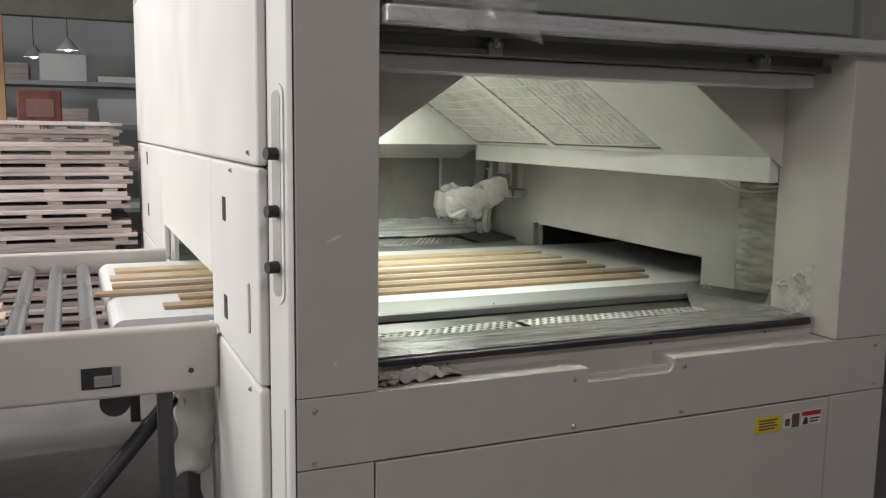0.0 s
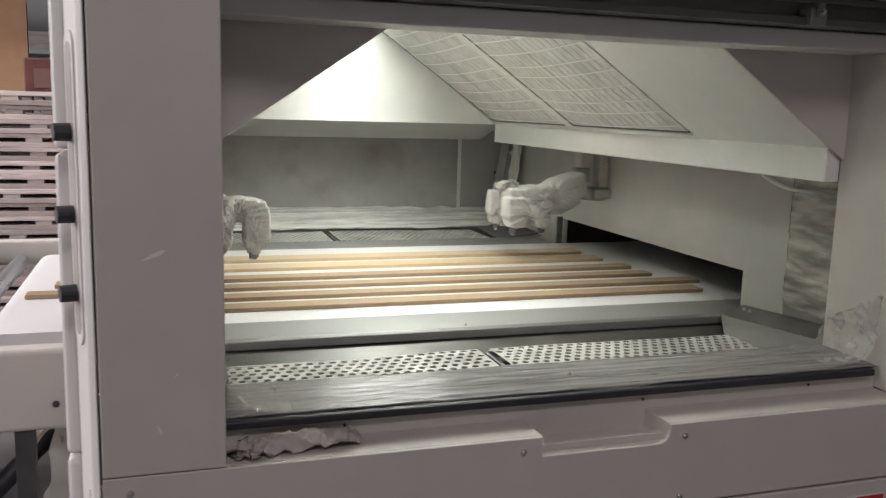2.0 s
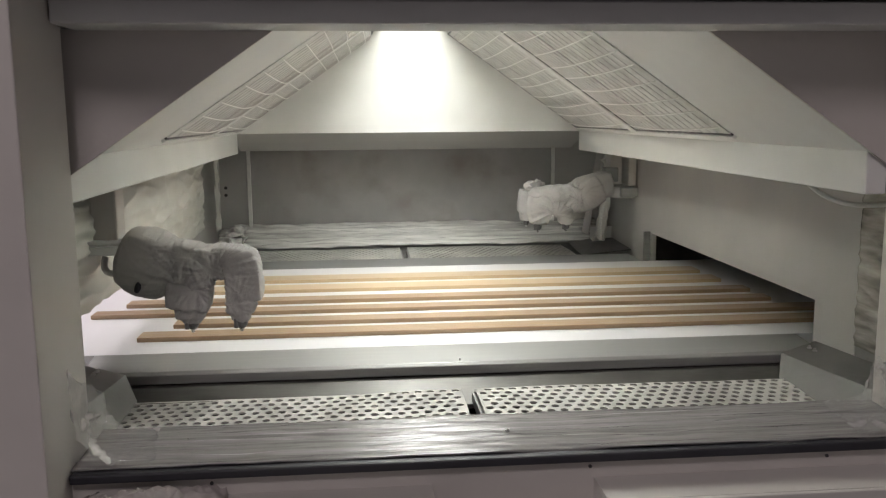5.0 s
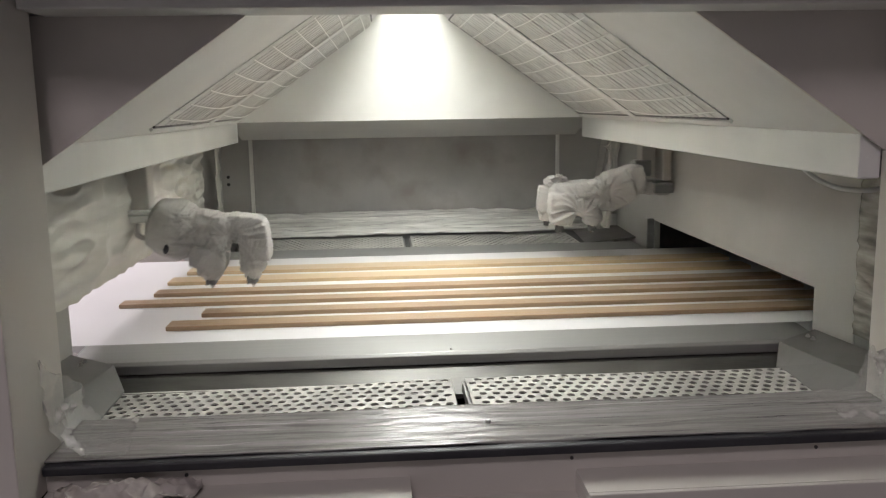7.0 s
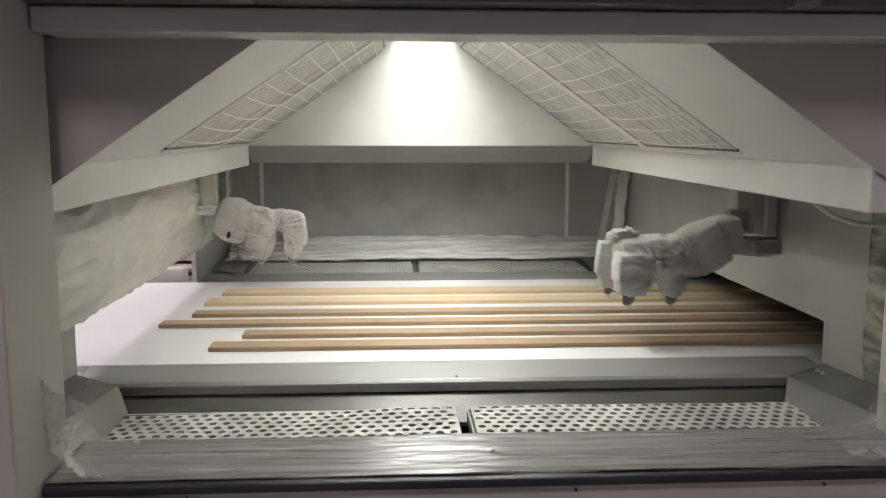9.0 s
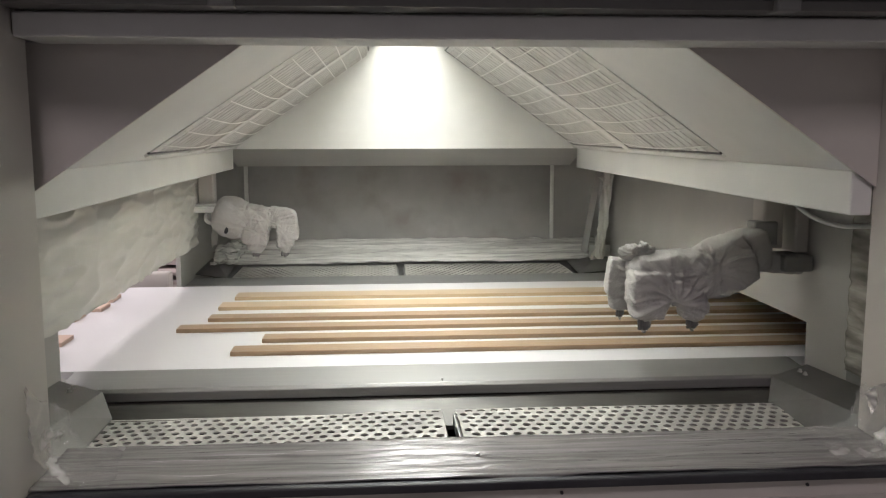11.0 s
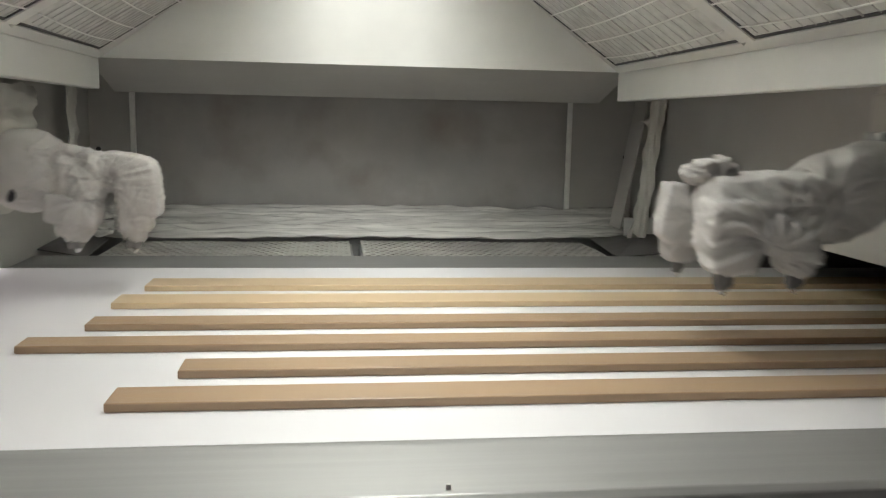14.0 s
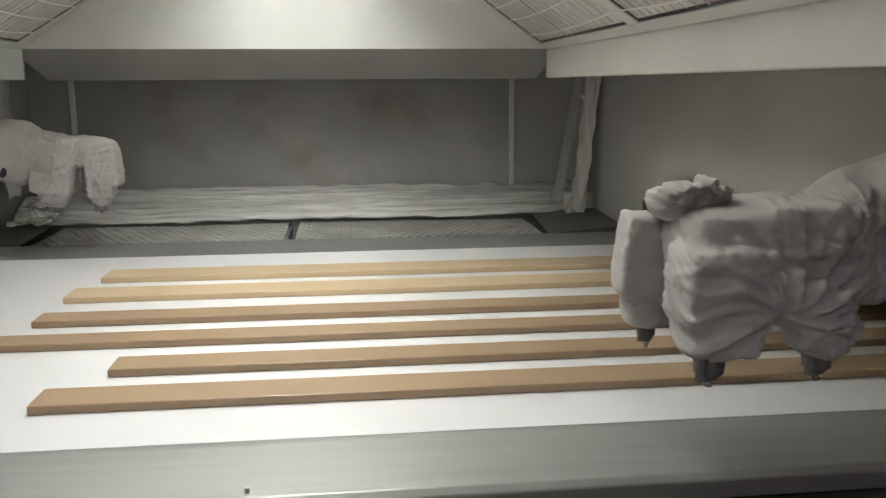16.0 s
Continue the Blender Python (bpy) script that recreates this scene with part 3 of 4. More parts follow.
    # trays under the gratings, their shade put into the dark colour
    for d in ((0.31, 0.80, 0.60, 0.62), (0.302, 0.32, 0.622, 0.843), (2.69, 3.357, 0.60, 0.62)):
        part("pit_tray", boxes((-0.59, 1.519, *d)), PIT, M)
    part("back_ledge", prism([(3.13, 0.62), (3.13, 0.838), (3.352, 0.905), (3.352, 0.62)], "x", -0.59, 1.519), STEEL, M)
    part("back_ledge_film", sheet((-0.52, 3.10, 0.842), (2.02, 0, 0), (0, 0.25, 0.092), 200, 40, 0.010, 11, 11, (0.45, 3.5, 3.5), ragged=0.012), REARFILM, M, "crumpled clear film over the rear ledge", True)

    def grate(x0, x1, y0, y1, z, lift0, lift1):
        bm = bmesh.new()
        nx, ny = round((x1 - x0) / 0.0335), round((y1 - y0) / 0.0300)
        dx, dy = (x1 - x0) / (nx + 0.5), (y1 - y0) / ny

        def warp(x, y, h):
            u = (x - x0) / (x1 - x0)
            return (x, y, z + h + lift0 + (lift1 - lift0) * u * u + 0.004 * noise.noise(Vector((x * 5, y * 5, z))))
        for j in range(ny):
            off = 0.5 * dx if j % 2 else 0.0
            ya, yb = y0 + j * dy, y0 + (j + 1) * dy
            yc = (ya + yb) / 2
            fx0, fx1 = (x0, x0 + off) if off else (x1 - 0.5 * dx, x1)
            bm.faces.new([bm.verts.new(warp(*p, 0)) for p in ((fx0, ya), (fx1, ya), (fx1, yb), (fx0, yb))])
            for i in range(nx):
                xa = x0 + off + i * dx
                xb, xc = xa + dx, xa + dx / 2
                r = 0.0104
                outer = [(xb, yc), (xb, yb), (xc, yb), (xa, yb), (xa, yc), (xa, ya), (xc, ya), (xb, ya)]
                vo = [bm.verts.new(warp(*p, 0)) for p in outer]
                circ = [(xc + r * math.cos(k * math.pi / 4), yc + r * math.sin(k * math.pi / 4)) for k in range(8)]
                vi = [bm.verts.new(warp(*p, 0)) for p in circ]
                vl = [bm.verts.new(warp(*p, -0.004)) for p in circ]
                for k in range(8):
                    n2 = (k + 1) % 8
                    bm.faces.new((vo[k], vo[n2], vi[n2], vi[k]))
                    bm.faces.new((vi[k], vi[n2], vl[n2], vl[k]))
        g = part("grating", bm, GRATE, M, "perforated steel floor grating with overspray", m=Matrix())
        rim = boxes((x0, x1, y0 - 0.012, y0, z - 0.02, z + 0.002), (x0, x1, y1, y1 + 0.010, z - 0.02, z + 0.002))
        part("grating_edge", rim, GRATE, g)
        return g
    grate(-0.435, 0.440, 0.525, 0.765, 0.793, 0.0, 0.012)
    grate(0.478, 1.355, 0.525, 0.765, 0.793, 0.012, 0.004)
    grate(-0.43, 0.375, 2.70, 3.13, 0.826, 0.0, 0.004)
    grate(0.415, 1.255, 2.70, 3.13, 0.826, 0.004, 0.0)
    part("grating_support", boxes((0.430, 0.446, 0.50, 0.78, 0.76, 0.788), (0.472, 0.486, 0.50, 0.78, 0.76, 0.788), bevel=0.002), STEEL, M)
    part("grating_support", boxes((0.36, 0.385, 2.695, 3.128, 0.79, 0.818), (0.408, 0.424, 2.695, 3.128, 0.79, 0.818), bevel=0.002), STEEL, M)
    part("pit_lip", boxes((-0.59, 1.519, 0.32, 0.512, 0.786, 0.800), bevel=0.002), STEEL, M)

    def end_plate(sx, lab):
        xm = 0.464
        pts = [(0.872, 0.49, 0.795), (0.872, 0.785, 0.797), (0.925, 0.885, 0.838), (1.052, 0.93, 0.858), (1.052, 0.40, 0.890), (0.955, 0.40, 0.865)]
        bm = bmesh.new()
        a = [bm.verts.new((xm + sx * p[0], p[1], p[2])) for p in pts]
        b = [bm.verts.new((xm + sx * p[0], p[1], p[2] - 0.006)) for p in pts]
        c, c2 = bm.verts.new((xm + sx * 0.930, 0.62, 0.857)), bm.verts.new((xm + sx * 0.930, 0.62, 0.851))
        for i in range(6):
            j = (i + 1) % 6
            bm.faces.new((a[i], a[j], c)), bm.faces.new((b[j], b[i], c2)), bm.faces.new((a[i], b[i], b[j], a[j]))
        bmesh.ops.recalc_face_normals(bm, faces=bm.faces)
        p = part("end_plate", bm, PLATE, M, lab)
        for yy in (0.86, 0.89):
            bolt(p, xm + sx * 0.985, yy - 0.05, 0.862, 0.005, (0, 0, 1), OLDSTEEL)
    end_plate(1, "bent dull grey corner plate")
    end_plate(-1, "bent dull grey corner plate")
    # folded sheets closing the ends of the rear grating, lips of the belt slots
    for x0, x1, sx in ((1.262, 1.519, 1), (-0.59, -0.44, -1)):
        xa, xb = (x0, x1) if sx > 0 else (x1, x0)
        bm = bmesh.new()
        top = [(xa, 2.70, 0.838), (xa + sx * 0.03, 3.13, 0.842), (xb, 3.14, 0.872), (xb, 2.72, 0.858), (xa + (xb - xa) * 0.5, 2.93, 0.862)]
        a = [bm.verts.new(p) for p in top]
        b = [bm.verts.new((p[0], p[1], p[2] - 0.004)) for p in top]
        for i in range(4):
            j = (i + 1) % 4
            bm.faces.new((a[i], a[j], a[4])), bm.faces.new((b[j], b[i], b[4])), bm.faces.new((a[i], b[i], b[j], a[j]))
        bmesh.ops.recalc_face_normals(bm, faces=bm.faces)
        part("end_plate", bm, PLATE, M, "dull grey folded sheet beside the rear grating")
    part("slot_lip", boxes((1.488, 1.519, 2.436, 2.450, 0.845, 0.985), bevel=0.002), STEEL, M, "dusty folded lip of the belt slot")
    # white bent sheet hung in the rear corner
    part("baffle_sheet", prism([(1.388, 0.885), (1.392, 0.884), (1.476, 1.36), (1.47, 1.36)], "y", 3.07, 3.20), DUSTY, M, "white bent baffle sheet")
    part("baffle_sheet", boxes((1.40, 1.515, 3.06, 3.064, 0.862, 0.93), (1.40, 1.515, 3.02, 3.06, 0.862, 0.866)), HOOD, M, "white bent baffle sheet")
    # loose films hung in the booth
    for side, x in ((1, -0.353), (-1, 1.311)):
        part("corner_film", gather(x, side, 21 + side), CORNERFILM, M, "gathered clear film rounding off the sill corner", True)
    part("wall_drape", sheet((-0.566, 0.40, 1.008), (0, 2.25, 0.0), (0.010, 0, 0.345), 300, 90, 0.011, 20.0, 31, (1, 0.22, 0.85), sag=0.034, ragged=0.014, thick=0), DRAPE, M, "milky crumpled film draped over the inner wall", True)
    part("film_strip", sheet((1.412, 3.012, 0.845), (0.045, -0.025, 0.01), (0.055, 0.0, 0.515), 26, 90, 0.014, 17, 41, (1.9, 1.9, 0.30), ragged=0.014), DRAPE, M, "hanging strip of milky film", True)
    part("film_strip", sheet((-0.555, 2.95, 0.96), (0.0, 0.11, 0), (0.0, -0.02, 0.42), 10, 40, 0.014, 9, 43, (1, 2, 1), ragged=0.012), DRAPE, M, "hanging strip of milky film", True)
    part("crumpled_film", sheet((-0.56, 2.95, 0.85), (0.12, 0.06, 0.0), (0.0, 0.20, 0.08), 30, 30, 0.024, 14, 45, ragged=0.03), REARFILM, M, "crumpled film heap", True)
    cable("cable", [(1.30, 0.62, 1.352), (1.315, 0.56, 1.315), (1.36, 0.48, 1.30), (1.45, 0.44, 1.32), (1.51, 0.44, 1.33)], 0.006, HOOD, M)
    return M


# ---- belt and boards ----
def conveyor():
    C = thing("belt_conveyor", "white belt conveyor running through the spray booth", "conveyor")
    bm = bmesh.new()
    prof = [(2.55, 0.848), (-0.93, 0.848)] + [(-0.93 - 0.05 * math.sin(a), 0.798 + 0.05 * math.cos(a)) for a in (0.3, 0.6, 0.9, 1.2, 1.57, 2.0, 2.5, 3.14)] + [(2.55, 0.748)]
    part("belt", prism(prof, "y", 1.057, 2.428), BELT, C, "smooth white conveyor belt")
    part("belt_bed", boxes((-0.60, 2.5, 1.02, 2.38, 0.0, 0.06), (-0.55, -0.50, 1.05, 1.10, 0.06, 0.75), (2.40, 2.45, 1.05, 1.10, 0.06, 0.75), (-0.55, -0.50, 2.30, 2.35, 0.06, 0.75), (2.40, 2.45, 2.30, 2.35, 0.06, 0.75)), DARK, C)


SPEED = 0.0555
BOARDS = [(-0.785, 1.19, 1.270, 2.20), (-0.71, 1.352, 1.426, 2.22), (-1.02, 1.518, 1.588, 2.41), (-0.945, 1.682, 1.757, 2.33), (-0.945, 1.885, 1.985, 2.30), (-0.915, 2.085, 2.190, 2.26)]
NEXT = [(-1.318, 1.16), (-1.34, 1.35), (-1.44, 1.52), (-1.42, 1.72), (-1.385, 1.90), (-1.395, 2.08)]


def board(x0, y0, y1, length, mat, label):
    bm = boxes((0, length, 0, y1 - y0, 0, 0.014), bevel=0.002)
    ob = part("board", bm, mat)
    ob.location = (x0, y0, 0.8485)
    tagged(ob, label, "board", "boards on the belt")
    return ob


moving = []


def boards():
    for x0, y0, y1, ln in BOARDS:
        wide = " pale varnished" if y1 - y0 > 0.09 else ""
        moving.append((board(x0, y0, y1, ln, PALEWOOD if wide else WOOD, "long%s wooden board lying flat on the belt" % (wide or " tan brown")), x0, y0))
    for xr, y0 in NEXT:
        moving.append((board(xr - 2.2, y0, y0 + 0.115, 2.2, RAWWOOD, "long pale unsprayed wooden board on the infeed"), xr - 2.2, y0))


# ---- spray arms ----
def rounded(bm, c, size, rot=(0, 0, 0), p=0.0):
    """A lump between a box and an ellipsoid; p 0 is round, 1 is boxy."""
    m = Matrix.Translation(c) @ Euler([radians(a) for a in rot]).to_matrix().to_4x4()
    made = bmesh.ops.create_icosphere(bm, subdivisions=4, radius=1)["verts"]
    for v in made:
        q = v.co
        mx = max(abs(q.x), abs(q.y), abs(q.z))
        s = q.lerp(q / mx * 0.92, p)
        v.co = m @ Vector((s.x * size[0], s.y * size[1], s.z * size[2]))


def cloth(name, lumps, parent, seed, label, deep=0.003, k=16, ties=(), cell=0.0034, soft=12):
    """A wrapped cloth: lumps grown into one skin, with taut folds that run towards its ties."""
    bm = bmesh.new()
    for c, size, rot, p in lumps:
        rounded(bm, c, size, rot, p)
    me = bpy.data.meshes.new("tmp")
    bm.to_mesh(me)
    bm.free()
    tmp = new("tmp", me)
    rm = tmp.modifiers.new("remesh", "REMESH")
    rm.mode, rm.voxel_size = "VOXEL", cell
    sm = tmp.modifiers.new("smooth", "SMOOTH")
    sm.iterations, sm.factor = soft, 0.5
    dg = bpy.context.evaluated_depsgraph_get()
    out = bpy.data.meshes.new_from_object(tmp.evaluated_get(dg))
    bpy.data.objects.remove(tmp)
    bm = bmesh.new()
    bm.from_mesh(out)
    bm.normal_update()
    off = Vector((seed * 1.7, seed * 0.6, 0))
    shift = []
    for v in bm.verts:
        q = v.co + off
        h = deep * 0.5 * noise.noise(q * k * 0.6)
        w = Vector(((q.x - q.z) * k * 1.5, q.y * k * 0.4, (q.x + q.z) * k * 0.30))
        h += deep * 1.3 * (math.exp(-(noise.noise(w * 1.5) / 0.12) ** 2) * max(0.0, 0.45 + 1.2 * noise.noise(q * 8 + Vector((2, 2, 2)))) - 0.2)
        for tie, high, reach, many in ties:
            d = v.co - Vector(tie)
            r = max(d.length, 1e-4)
            turn = math.atan2(d.z, d.x) + 0.28 * noise.noise(q * 9) + 0.4 * d.y / r
            wave = (0.5 + 0.5 * math.cos(turn * many * 1.7 + seed)) ** 3
            fine = (0.5 + 0.5 * math.cos(turn * many * 3.9 + 1.2 * noise.noise(q * 12))) ** 2
            fall = min(1, r / 0.04) * math.exp(-(r / reach) ** 2) * (0.65 + 0.9 * noise.noise(q * 13 + Vector((3, 1, 4))))
            thread = math.exp(-(noise.noise(Vector((turn * many * 1.5, r * 5, seed * 1.9))) / 0.07) ** 2)
            h += high * fall * (1.2 * wave + 0.75 * fine - 0.6) + 0.9 * high * min(1, r / 0.05) * math.exp(-(r / (reach * 1.3)) ** 2) * thread
            h -= 0.012 * math.exp(-(r / 0.022) ** 2)
        shift.append(v.normal * h)
    for v, d in zip(bm.verts, shift):
        v.co += d
    bmesh.ops.smooth_vert(bm, verts=bm.verts, factor=0.5, use_axis_x=True, use_axis_y=True, use_axis_z=True)
    return part(name, bm, CLOTH, parent, label, True)


def rag():
    bm = sheet((-0.335, 0.024, 0.834), (0.25, 0.020, -0.002), (0.012, 0.072, 0.004), 110, 46, 0.012, 30, 6, (1, 1.0, 1), sag=0.020, ragged=0.03, thick=0.001)
    for v in bm.verts:
        v.co.z = max(v.co.z, 0.8297)
    ob = part("plastic_bag", bm, BAG, None, "", True)
    tagged(ob, "crumpled pale plastic bag on the booth ledge", "bag")


def nozzle(parent, x, y, z, h=0.04, r=0.017):
    bm = bmesh.new()
    tube(bm, (x, y, z + 0.004), (x, y, z + h), r * 0.85, r, 16)
    tube(bm, (x, y, z - 0.004), (x, y, z + 0.004), r * 0.5, r * 0.8, 12)
    tube(bm, (x - r * 0.7, y - r * 0.6, z - 0.002), (x - r * 0.7, y - r * 0.6, z + h), r * 0.35, seg=8)
    nz = part("nozzle", bm, NOZZLE, parent, "grey crusted spray nozzle under the cloth")
    bm = bmesh.new()
    tube(bm, (x, y, z - 0.014), (x, y, z - 0.004), r * 0.22, r * 0.42, 10)
    part("tip", bm, CHROME, nz, "bright metal nozzle tip")
    return nz


def right_arm():
    A = thing("reciprocator", "cloth-wrapped spray guns on a sliding wall carriage", "spray unit", "spray units", loc=(1.30, 1.7, 1.10))
    O = Vector((1.30, 0, 1.10))

    def L(x, y, z):
        return (x - O.x, y, z - O.z)

    def B(x0, x1, y0, y1, z0, z1):
        return (x0 - O.x, x1 - O.x, y0, y1, z0 - O.z, z1 - O.z)
    knot = (L(1.092, -0.110, 1.062), 0.0080, 0.15, 6.5)
    cuff = (L(1.205, -0.07, 1.140), 0.0060, 0.12, 6.0)
    cloth("cloth_wrap", [(L(1.095, 0.008, 1.138), (0.122, 0.094, 0.056), (0, -3, 0), 0.7), (L(1.165, 0.0, 1.125), (0.072, 0.085, 0.066), (0, 0, 0), 0.6),
                         (L(1.262, 0.02, 1.150), (0.090, 0.085, 0.086), (0, -24, 0), 0.45), (L(1.335, 0.04, 1.185), (0.070, 0.066, 0.070), (0, -10, 0), 0.45),
                         (L(1.42, 0.05, 1.150), (0.11, 0.036, 0.031), (0, 6, 0), 0.5),
                         (L(1.022, -0.056, 1.096), (0.062, 0.046, 0.054), (0, 4, 4), 0.8), (L(1.018, -0.062, 1.052), (0.052, 0.040, 0.040), (0, 0, 0), 0.5), (L(1.014, -0.060, 1.036), (0.034, 0.032, 0.028), (0, 0, 0), 0.3),
                         (L(1.118, -0.062, 1.076), (0.062, 0.046, 0.034), (0, 26, 0), 0.6), (L(1.146, -0.060, 1.046), (0.040, 0.038, 0.036), (0, 14, 0), 0.4)],
          A, 1, "grey-white cloth bound round the arm and two spray guns", 0.0026, 15, (knot, cuff), soft=10)
    cloth("gun_cover", [(L(0.992, 0.075, 1.108), (0.056, 0.046, 0.060), (0, 6, -6), 0.92), (L(0.985, 0.078, 1.052), (0.038, 0.038, 0.042), (0, 0, 0), 0.5)], A, 3, "cloth wrapped tightly over a spray gun", 0.0024, 20, ((L(1.05, 0.03, 1.10), 0.0055, 0.12, 5.5),), soft=8)
    cloth("cloth_knot", [(L(0.988, 0.0, 1.200), (0.020, 0.028, 0.016), (0, -25, 20), 0.4), (L(1.024, -0.005, 1.206), (0.020, 0.024, 0.013), (0, 35, 0), 0.4), (L(1.040, 0.012, 1.196), (0.018, 0.020, 0.016), (0, 10, 30), 0.4), (L(1.008, 0.03, 1.186), (0.05, 0.045, 0.022), (0, 0, 0), 0.3)], A, 5, "knotted cloth end", 0.004, 34, ((L(1.008, -0.022, 1.198), 0.0075, 0.06, 5),), soft=6)
    nozzle(A, *L(1.012, -0.058, 0.988), h=0.055, r=0.021)
    nozzle(A, *L(1.148, -0.058, 0.990), h=0.055, r=0.020)
    nozzle(A, *L(0.982, 0.078, 0.996), r=0.014)
    part("column", boxes(B(1.39, 1.45, 0.05, 0.13, 1.19, 1.345), bevel=0.006), PAINT, A, "light grey carriage column")
    part("bracket", boxes(B(1.43, 1.515, -0.01, 0.12, 1.13, 1.175), B(1.36, 1.43, 0.04, 0.10, 1.20, 1.27), bevel=0.006), STEEL, A)
    part("carriage", boxes(B(1.475, 1.517, 0.03, 0.24, 1.18, 1.44), bevel=0.006), PAINT, A, "carriage block on the wall rail")
    return A


def left_arm():
    A = thing("reciprocator", "cloth-wrapped carriage unit with two drooping spray guns", "spray unit", "spray units", loc=(-0.30, 1.7, 1.10))
    O = Vector((-0.30, 0, 1.10))

    def L(x, y, z):
        return (x - O.x, y, z - O.z)

    def B(x0, x1, y0, y1, z0, z1):
        return (x0 - O.x, x1 - O.x, y0, y1, z0 - O.z, z1 - O.z)
    pinch = (L(-0.172, -0.060, 1.120), 0.0065, 0.10, 5.5)
    tuck = (L(-0.262, -0.080, 1.075), 0.0060, 0.10, 5.0)
    band = (L(-0.235, -0.060, 1.180), 0.0050, 0.09, 5.0)
    sleeve = cloth("cloth_wrap", [(L(-0.350, 0.015, 1.140), (0.092, 0.092, 0.098), (0, 20, 0), 0.25), (L(-0.300, 0.015, 1.130), (0.075, 0.078, 0.074), (0, 28, 0), 0.4),
                                  (L(-0.232, 0.002, 1.128), (0.072, 0.070, 0.072), (0, 18, 0), 0.5), (L(-0.150, 0.005, 1.140), (0.080, 0.056, 0.050), (0, 4, 0), 0.5)],
                   A, 11, "grey-white cloth bound round the arm", 0.0028, 14, (pinch, tuck, band), soft=8)
    cloth("gun_cover", [(L(-0.240, -0.018, 1.052), (0.064, 0.056, 0.038), (0, 8, 0), 0.85), (L(-0.238, -0.018, 1.020), (0.046, 0.044, 0.034), (0, 4, 0), 0.6), (L(-0.236, -0.02, 0.998), (0.030, 0.030, 0.028), (0, 0, 0), 0.3)], A, 12, "cloth hood drooping over a spray gun", 0.0024, 18, ((L(-0.215, -0.06, 1.075), 0.0050, 0.08, 5.0),), soft=8)
    cloth("gun_cover", [(L(-0.112, -0.002, 1.142), (0.056, 0.058, 0.044), (0, 10, 0), 0.6), (L(-0.096, -0.010, 1.095), (0.052, 0.054, 0.066), (0, -4, 0), 0.9), (L(-0.104, -0.016, 1.034), (0.043, 0.044, 0.040), (0, 0, 0), 0.6), (L(-0.106, -0.02, 1.000), (0.029, 0.030, 0.028), (0, 0, 0), 0.3)], A, 13, "cloth hood drooping over a spray gun", 0.0026, 19, (pinch, (L(-0.125, -0.07, 1.035), 0.0050, 0.08, 4.5)), soft=8)
    # torn slit in the shoulder of the wrap
    e = Vector(L(-0.362, 0, 1.092))
    front = min(v.co.y for v in sleeve.data.vertices if abs(v.co.x - e.x) < 0.008 and abs(v.co.z - e.z) < 0.008)
    bm = bmesh.new()
    bmesh.ops.create_icosphere(bm, subdivisions=2, radius=1)
    for v in bm.verts:
        v.co = Vector((v.co.x * 0.008 * (1 - 0.5 * v.co.z), v.co.y * 0.012, v.co.z * 0.024))
    part("torn_slit", bm, BLACK, A, m=pose(e.x, front + 0.008, e.z, -30, 14, 0))
    nozzle(A, *L(-0.235, -0.025, 0.965), r=0.019)
    nozzle(A, *L(-0.105, -0.025, 0.965), r=0.019)
    part("bracket", boxes(B(-0.530, -0.40, -0.03, 0.10, 1.165, 1.190), B(-0.525, -0.41, -0.02, 0.09, 1.190, 1.202), bevel=0.004), HOOD, A, "white painted carrier plate")
    part("column", boxes(B(-0.50, -0.43, 0.02, 0.10, 1.195, 1.345), bevel=0.006), PAINT, A, "light grey carriage column")
    part("carriage", boxes(B(-0.530, -0.505, -0.02, 0.16, 1.195, 1.40), bevel=0.006), PAINT, A, "carriage block on the wall rail")
    cable("hose_loop", [L(-0.46, 0.0, 1.16), L(-0.47, -0.01, 1.125), L(-0.44, -0.02, 1.11), L(-0.40, -0.02, 1.12), L(-0.385, -0.01, 1.15)], 0.009, CLOTH, A)
    return A


# ---- infeed side ----
def roller_conveyor():
    R = thing("roller_conveyor", "beige roller conveyor feeding the spray booth", "conveyor")
    beam = part("side_beam", boxes((-4.2, -0.652, 0.80, 0.868, 0.642, 0.868), bevel=0.014, seg=3), PAINT, R, "thick beige side beam")
    part("cutout", boxes((-1.083, -0.965, 0.797, 0.8005, 0.682, 0.752)), BLACK, beam, "dark rectangular cutout")
    part("cutout_block", boxes((-1.045, -0.99, 0.785, 0.80, 0.690, 0.725), (-0.99, -0.962, 0.792, 0.80, 0.690, 0.755), bevel=0.003), STEEL, beam)
    bolt(beam, -0.741, 0.80, 0.715, 0.007, (0, -1, 0), DARK)
    bolt(beam, -1.6, 0.80, 0.715, 0.007, (0, -1, 0), DARK)
    part("far_beam", boxes((-4.2, -0.652, 2.47, 2.54, 0.80, 0.905), bevel=0.01), PAINT, R)
    for k in range(24):
        x = -1.05 - 0.118 * k
        part("roller", tube(bmesh.new(), (x, 0.87, 0.818), (x, 2.47, 0.818), 0.030, seg=28), ROLLER, R, smooth=False)
    for x in (-0.85, -2.4, -4.0):
        for y in (0.82, 2.49):
            part("leg", boxes((x, x + 0.05, y, y + 0.04, 0, 0.80), bevel=0.004), DARK, R)
    part("crossbar", boxes((-4.0, -0.85, 1.6, 1.65, 0.42, 0.48)), DARK, R)
    return R


